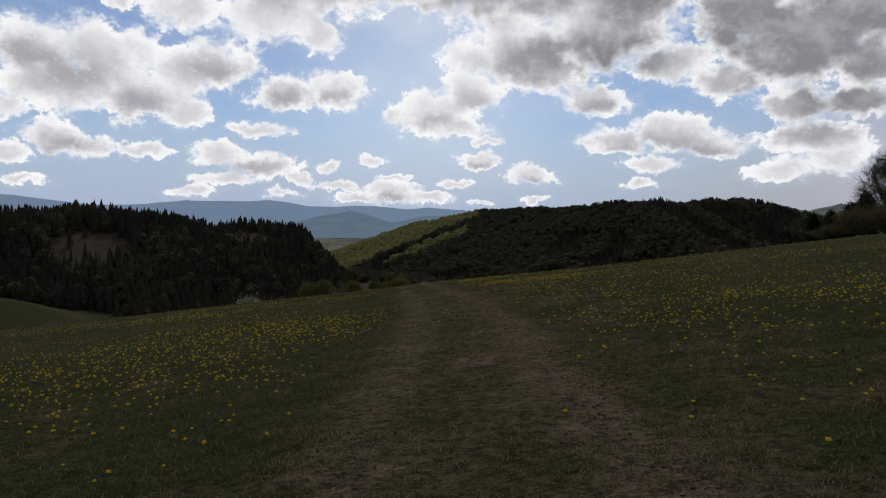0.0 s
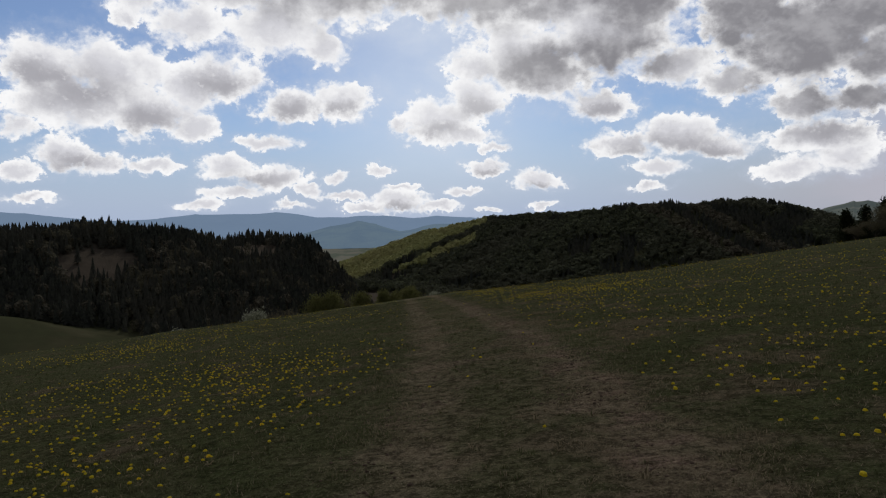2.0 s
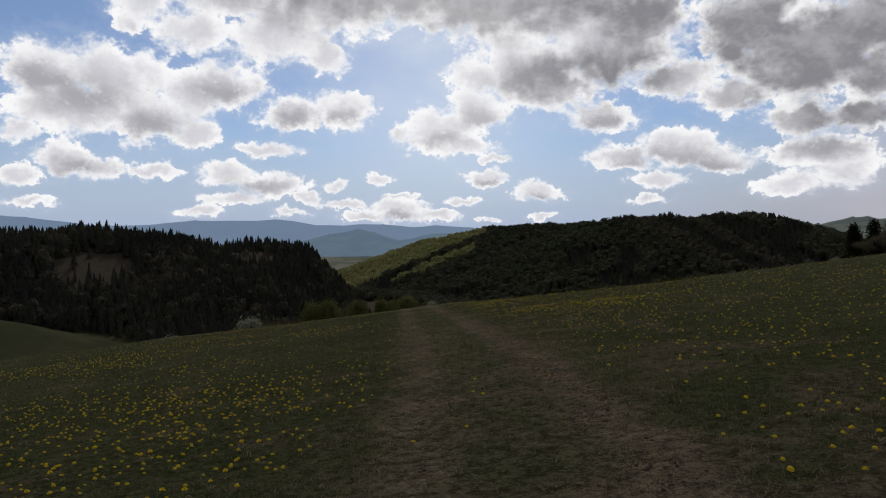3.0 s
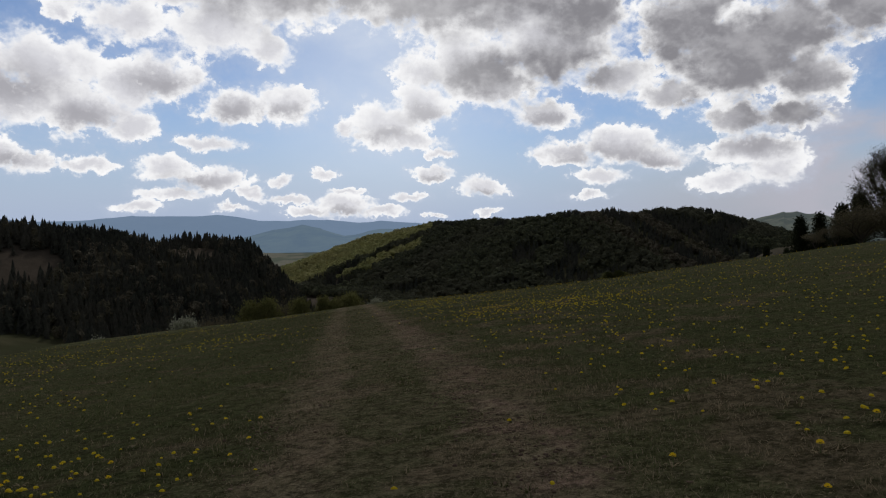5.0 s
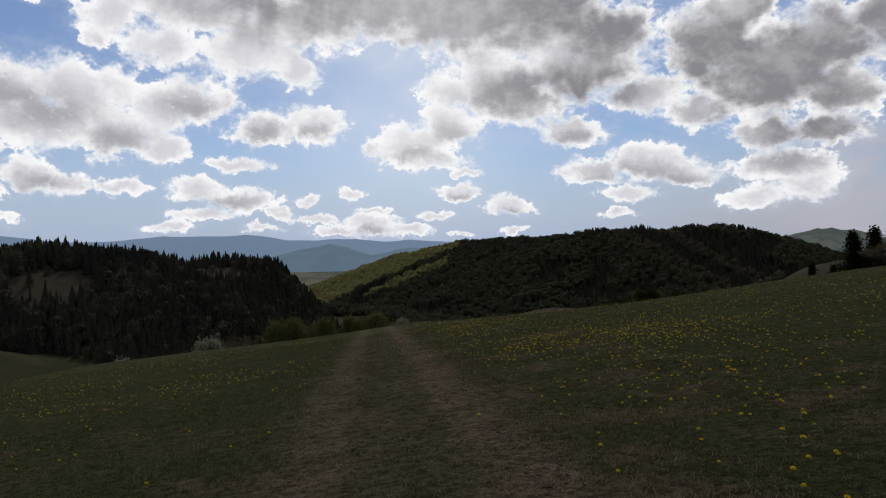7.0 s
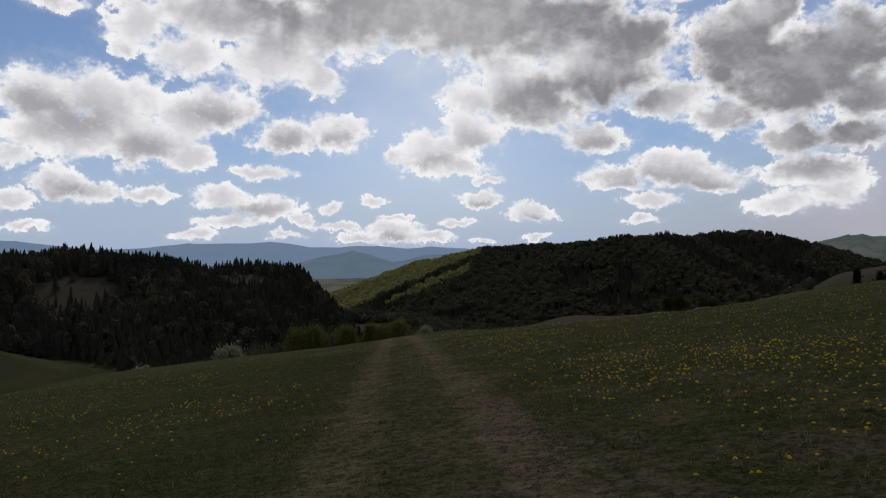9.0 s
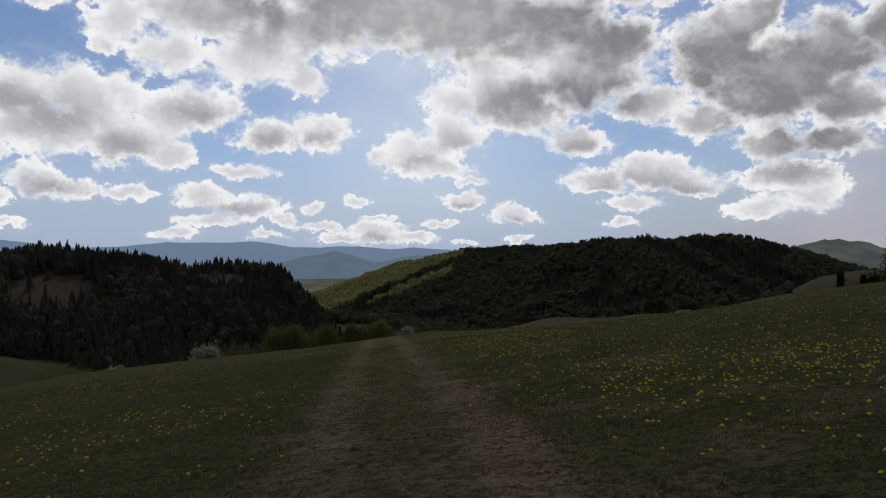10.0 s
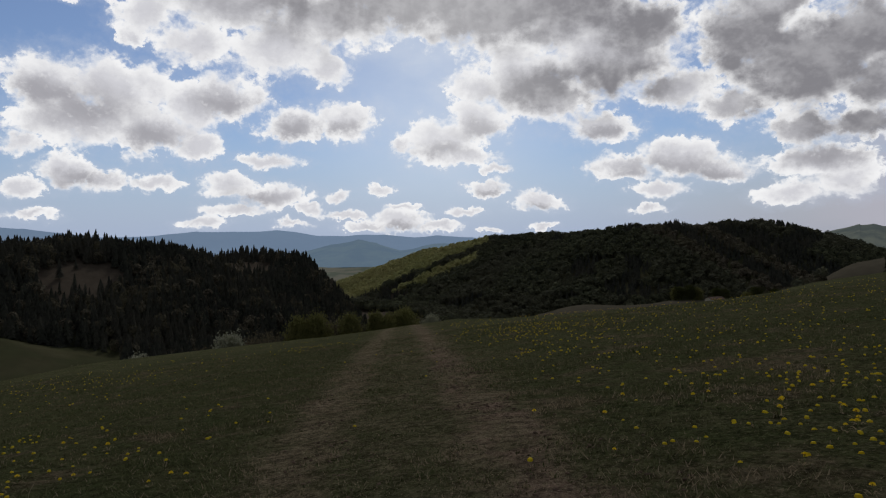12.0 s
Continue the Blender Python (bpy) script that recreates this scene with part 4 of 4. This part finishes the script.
def box(name, centre, half, material):
    bm = bmesh.new()
    bmesh.ops.create_cube(bm, size=2)
    for v in bm.verts:
        v.co = Vector(centre) + Vector([a * b for a, b in zip(v.co, half)])
    bmesh.ops.bevel(bm, geom=list(bm.edges), offset=min(half) * 0.2, segments=1, affect="EDGES")
    me = bpy.data.meshes.new(name)
    bm.to_mesh(me)
    bm.free()
    me.materials.append(material)
    return me


GLASS = plain_material("window_glass", (0.02, 0.025, 0.03), (0.03, 0.035, 0.04), 2.0, 0.08, 0.0, 0.5)


def cottage(x, y, turn, w):
    root = tagged(new("cottage"), "small white rendered cottage by the valley field", "house")
    root.matrix_basis = Matrix.Translation((x, y, float(land(x, y)) - 0.3)) @ Matrix.Rotation(turn, 4, "Z")
    part("wall", prism("wall", w, 2.6, 2.0, 1.1, WALLS), root)
    roof = bpy.data.meshes.new("roof")
    bm = bmesh.new()
    for side in (-1, 1):
        q = [(-w - 0.4, side * 3.0, 1.86), (w + 0.4, side * 3.0, 1.86), (w + 0.4, 0, 3.13), (-w - 0.4, 0, 3.13)]
        low = [bm.verts.new(p) for p in q]
        high = [bm.verts.new((p[0], p[1], p[2] + 0.14)) for p in q]
        bm.faces.new(low)
        bm.faces.new(high)
        for i in range(4):
            bm.faces.new((low[i], low[(i + 1) % 4], high[(i + 1) % 4], high[i]))
    bmesh.ops.recalc_face_normals(bm, faces=bm.faces)
    bm.to_mesh(roof)
    bm.free()
    roof.materials.append(ROOF)
    roof = part("roof", roof, root, "dark tiled roof")
    part("chimney", box("chimney", (0.6 * w, 0.6, 2.9), (0.22, 0.22, 0.65), ROOF), roof)
    part("door", box("door", (-0.5 * w, -2.61, 0.95), (0.42, 0.04, 0.95), BARK), root, "dark wooden door")
    for k in (0.1, 0.6):
        window = part("window", box("window", (k * w, -2.61, 1.25), (0.42, 0.05, 0.42), BARK), root)
        part("pane", box("pane", (k * w, -2.665, 1.25), (0.34, 0.01, 0.34), GLASS), window)


cottage(135.0, 380.0, 0.35, 4.0)


# ---- dandelions ----
def across(x, y):
    """Sideways distance from the middle of the farm track."""
    return x - 0.3 + 0.075 * np.maximum(0, y - 18)


def dandelion_meshes(seed):
    rng = random.Random(seed)
    verts, faces = [], []
    for ring, (count, r0, r1, z0, z1) in enumerate(((16, 0.005, 0.026, 0.000, 0.003), (14, 0.005, 0.024, 0.003, 0.011), (12, 0.004, 0.018, 0.006, 0.019), (8, 0.001, 0.010, 0.010, 0.023))):
        for k in range(count):
            a = 2 * math.pi * (k + rng.uniform(-0.25, 0.25)) / count + ring
            r, half = r1 * rng.uniform(0.88, 1.1), 0.22 if ring < 3 else 0.4
            b = len(verts)
            verts += [(r0 * math.cos(a), r0 * math.sin(a), z0), (r * math.cos(a - half), r * math.sin(a - half), z1), (r * 1.06 * math.cos(a), r * 1.06 * math.sin(a), z1 - 0.001), (r * math.cos(a + half), r * math.sin(a + half), z1)]
            faces.append((b, b + 1, b + 2, b + 3))
    head = mesh_from("flower_head", verts, faces, PETAL)
    verts, faces = [], []
    bow = rng.uniform(-0.012, 0.012)
    tube(verts, faces, Vector((bow, 0, -0.09)), Vector((bow * 0.4, 0, -0.045)), 0.0028, 0.0026, 5)
    tube(verts, faces, Vector((bow * 0.4, 0, -0.045)), Vector((0, 0, -0.004)), 0.0026, 0.0024, 5)
    tube(verts, faces, Vector((0, 0, -0.008)), Vector((0, 0, 0.004)), 0.004, 0.008, 7)
    stalk = mesh_from("stalk", [tuple(v) for v in verts], faces, STALK, True)
    verts, faces = [], []
    for k in range(6):
        a = 2 * math.pi * k / 6 + rng.uniform(-0.3, 0.3)
        n, long = 5, rng.uniform(0.06, 0.1)
        b = len(verts)
        for i in range(n + 1):
            f = i / n
            w = 0.011 * math.sin(math.pi * min(1, 0.12 + f * 0.88)) * (1.0 if i % 2 else 0.55)
            z = -0.085 + 0.03 * math.sin(f * 2.4)
            c, s = math.cos(a), math.sin(a)
            verts += [(c * f * long - s * w, s * f * long + c * w, z), (c * f * long + s * w, s * f * long - c * w, z)]
            if i:
                faces.append((b + 2 * i - 2, b + 2 * i - 1, b + 2 * i + 1, b + 2 * i))
    leaves = mesh_from("leaf_rosette", verts, faces, GRASS)
    return head, stalk, leaves


def dandelions():
    rng = np.random.default_rng(17)
    n = 130000
    x, y = rng.uniform(-30, 36, n), rng.uniform(0.5, 72, n)
    off = across(x, y)
    clump = np.clip(0.45 + 1.15 * smooth_noise(x, y, 5.5, 41) + 0.7 * smooth_noise(x, y, 1.9, 42), np.where(off > 0, 0.3, 0.06), 1.4)
    dense = np.where(off > 0, np.clip((off - 1.3) / 2.2, 0, 1) * 1.25, np.clip((-off - 1.2) / 1.5, 0, 1) * np.clip(1.15 - (y - 18) / 30, 0.4, 1.15))
    dense = np.where(np.abs(off) < 1.5, 0.03, dense) * np.clip(1 - (y - 34) / 36, 0.04, 1)
    dense = dense * np.clip(1.5 - np.abs(off) / 13, 0.1, 1.25)
    dense = dense * np.where((off > 2.2) & (off < 9) & (y > 12) & (y < 44), 1.3, 1.0)
    keep = rng.uniform(0, 1, n) < np.maximum(clump, np.where(off > 2.2, 0.22, 0.0)) * dense * 0.46
    x, y, off = x[keep], y[keep], off[keep]
    z = land(x, y)
    high = rng.uniform(0.045, 0.09, len(x))
    tilt, turn, size = rng.uniform(0, 0.5, len(x)), rng.uniform(0, 6.28, len(x)), rng.uniform(0.62, 0.98, len(x))
    near = (np.abs(off) < 4.6) & (y > 2.5) & (y < 36)
    picked = np.flatnonzero(near)[:290]
    kinds = [dandelion_meshes(s) for s in range(4)]
    chosen = set(picked.tolist())
    for i in picked:
        head, stalk, leaves = kinds[i % 4]
        root = tagged(new("dandelion"), "yellow dandelion in flower in the grass", "dandelion", "dandelions along the track")
        root.matrix_basis = Matrix.Translation((x[i], y[i], z[i] + high[i])) @ Matrix.Rotation(turn[i], 4, "Z") @ Matrix.Rotation(tilt[i] * 0.5, 4, "X") @ Matrix.Diagonal((size[i],) * 3 + (1,))
        part("flower_head", head, root, "yellow flower head")
        part("stalk", stalk, root)
        part("leaf_rosette", leaves, root)
    # the many others
    far = np.array([i for i in range(len(x)) if i not in chosen])
    k = 6
    a = np.arange(k) * 2 * math.pi / k
    ring = np.stack([np.cos(a), np.sin(a), np.zeros(k)], -1)
    vs, fs = [], []
    for i in far:
        r = 0.026 * size[i]
        b = len(vs) * (2 * k + 1)
        v = np.concatenate([ring * r * rng.uniform(0.8, 1.1, (k, 1)), ring * r * 0.7 + np.array([0, 0, 0.55 * r]), [[0, 0, 0.8 * r]]])
        v[:, 2] += v[:, 1] * math.tan(tilt[i] * math.cos(turn[i]) - 0.1)
        vs.append(v + np.array([x[i], y[i], z[i] + high[i]]))
        i0, i1 = b + np.arange(k), b + (np.arange(k) + 1) % k
        fs += [np.stack([i0, i1, i1 + k], -1), np.stack([i0, i1 + k, i0 + k], -1), np.stack([i0 + k, i1 + k, np.full(k, b + 2 * k)], -1)]
    tagged(new("dandelion_flowers", mesh_from("dandelion_flowers", np.concatenate(vs), np.concatenate(fs), PETAL)), "countless yellow dandelions over the meadow", "dandelions", kind="stuff")
    return len(x)


dandelions()


# ---- grass ----
def grass():
    """Short blades over the part of the meadow that the track crosses; thinner and shorter in the track."""
    rng = np.random.default_rng(23)
    n = 1350000
    y = 1.5 + 54 * rng.uniform(0, 1, n) ** 1.2
    off = rng.normal(0, 1, n) * (2.9 + 0.13 * np.abs(y - 3))
    x = off + 0.3 - 0.075 * np.maximum(0, y - 18)
    tuft = 0.5 + 0.5 * smooth_noise(x, y, 0.28, 51) + 0.4 * smooth_noise(x, y, 1.1, 52)
    worn = np.clip(1.6 - np.abs(off), 0, 1)
    rut = np.clip(1 - np.abs(np.abs(off) - 0.95) / 0.5, 0, 1)
    keep = rng.uniform(0, 1, n) < np.clip(tuft, 0.1, 1) * (1 - 0.2 * worn - 0.55 * rut)
    x, y, tuft, worn = x[keep], y[keep], tuft[keep], worn[keep]
    n = len(x)
    far = np.hypot(x, y - 14) / 30
    h = rng.uniform(0.016, 0.050, n) * (0.5 + 0.75 * np.clip(tuft, 0, 1.3)) * (1 - 0.4 * worn) * (0.8 + 0.2 * far)
    w = rng.uniform(0.0022, 0.0046, n) * (1 + 1.2 * far)
    a, lean = rng.uniform(0, 6.283, n), rng.uniform(0.3, 1.9, n)
    dx, dy = np.cos(a), np.sin(a)
    root = np.stack([x, y, land(x, y) - 0.004], -1)
    side = np.stack([-dy, dx, 0 * dx], -1) * w[:, None]
    tip = root + np.stack([dx * h * lean, dy * h * lean, h], -1)
    v = np.stack([root - side, root + side, tip], 1).reshape(-1, 3)
    f = np.arange(n * 3).reshape(-1, 3)
    tagged(new("grass", mesh_from("grass", v, f, GRASS)), "short patchy spring grass with dry straw blades", "grass", kind="stuff")


grass()


def tufts():
    """Longer tussocks that stand out of the short turf, each a sheaf of bent blades."""
    rng = np.random.default_rng(29)
    n = 7000
    y = 2.0 + 52 * rng.uniform(0, 1, n) ** 1.1
    off = rng.normal(0, 1, n) * (4.2 + 0.14 * y)
    x = off + 0.3 - 0.075 * np.maximum(0, y - 18)
    patch = smooth_noise(x, y, 1.1, 81) + 0.6 * smooth_noise(x, y, 3.4, 82)
    rut = np.clip(1 - np.abs(np.abs(off) - 0.95) / 0.5, 0, 1)
    keep = (patch > -0.05) & (rng.uniform(0, 1, n) > rut)
    x, y, off = x[keep], y[keep], off[keep]
    n, k = len(x), 20
    size = rng.uniform(0.6, 1.25, n) * np.where(np.abs(off) < 1.6, 0.7, 1.0)
    x, y, size = np.repeat(x, k), np.repeat(y, k), np.repeat(size, k)
    n = n * k
    a = rng.uniform(0, 6.283, n)
    spread = 0.05 * size * rng.uniform(0, 1, n) ** 0.7
    rx, ry = x + spread * np.cos(a), y + spread * np.sin(a)
    h, lean = size * rng.uniform(0.028, 0.065, n), size * rng.uniform(0.01, 0.05, n)
    w = rng.uniform(0.0022, 0.0040, n) * (1 + 0.02 * y)
    b = a + rng.normal(0, 0.5, n)
    out = np.stack([np.cos(b), np.sin(b), 0 * b], -1)
    side = np.stack([-np.sin(b), np.cos(b), 0 * b], -1) * w[:, None]
    up = np.array([0, 0, 1.0])
    root = np.stack([rx, ry, land(rx, ry) - 0.004], -1)
    mid = root + out * (lean * 0.35)[:, None] + up * (h * 0.7)[:, None]
    tip = root + out * lean[:, None] * 1.3 + up * h[:, None]
    v = np.stack([root - side, root + side, mid + side * 0.8, mid - side * 0.8, tip], 1).reshape(-1, 3)
    i = np.arange(n)[:, None] * 5
    f = np.concatenate([i + np.array([[0, 1, 2]]), i + np.array([[0, 2, 3]]), i + np.array([[3, 2, 4]])])
    tagged(new("grass_tufts", mesh_from("grass_tufts", v, f, GRASS)), "small tussocks of longer green and dry grass", "grass", kind="stuff")


tufts()


# ---- dry stalks ----
def dry_stalk(x, y, tall, turn):
    verts, faces = [], []
    p = Vector((0, 0, -0.01))
    for k in range(6):
        f = (k + 1) / 6
        q = Vector((0.25 * tall * f * f, 0.02 * math.sin(f * 3), tall * (f - 0.12 * f * f)))
        tube(verts, faces, p, q, 0.0035 * (1.1 - f * 0.7), 0.0035 * (1.0 - f * 0.7), 5)
        p = q
    ob = tagged(new("dry_stalk", mesh_from("dry_stalk", [tuple(v) for v in verts], faces, STRAW, True)), "pale dry grass stalk standing in the turf", "grass stalk", "dry stalks")
    ob.matrix_basis = Matrix.Translation((x, y, float(land(x, y)))) @ Matrix.Rotation(turn, 4, "Z")


STRAW = plain_material("dry_straw", (0.42, 0.36, 0.23), (0.55, 0.48, 0.33), 40.0, 0.8, 0.0)
for place in ((-1.58, 30.35, 0.22, 2.6), (-1.52, 30.42, 0.13, 0.5), (-3.9, 33.0, 0.2, 1.2), (3.4, 16.5, 0.16, 4.0)):
    dry_stalk(*place)


# ---- crumbs of earth in the ruts ----
def earth_crumbs():
    rng = np.random.default_rng(61)
    n = 9000
    y = 2 + 44 * rng.uniform(0, 1, n)
    off = np.where(rng.uniform(0, 1, n) < 0.62, 1, -1) * 0.95 + rng.normal(0, 0.26, n) - 0.9 * 0.5 * smooth_noise(y, y * 0, 1.4, 71)
    x = off + 0.3 - 0.075 * np.maximum(0, y - 18)
    keep = smooth_noise(x, y, 0.5, 62) + 0.5 * smooth_noise(x, y, 0.2, 63) > -0.1
    x, y = x[keep], y[keep]
    z = land(x, y)
    bm = bmesh.new()
    bmesh.ops.create_icosphere(bm, subdivisions=1, radius=1)
    v0, f0 = np.array([tuple(v.co) for v in bm.verts]), np.array([[v.index for v in f.verts] for f in bm.faces])
    bm.free()
    k = len(v0)
    r = 0.005 + 0.014 * rng.uniform(0, 1, len(x)) ** 2.5
    v = v0[None] * rng.uniform(0.65, 1.3, (len(x), k, 1)) * np.array([1.2, 1.0, 0.6]) * r[:, None, None] + np.stack([x, y, z + 0.3 * r], -1)[:, None]
    f = f0[None] + np.arange(len(x))[:, None, None] * k
    tagged(new("earth_crumbs", mesh_from("earth_crumbs", v.reshape(-1, 3), f.reshape(-1, 3), EARTH)), "dry brown crumbs of earth in the wheel ruts", "earth", kind="stuff")


EARTH = foliage_material("dry_earth", (0.10, 0.072, 0.058), (0.30, 0.225, 0.18), (0.2, 0.15, 0.12), 30.0, 0.5)
earth_crumbs()
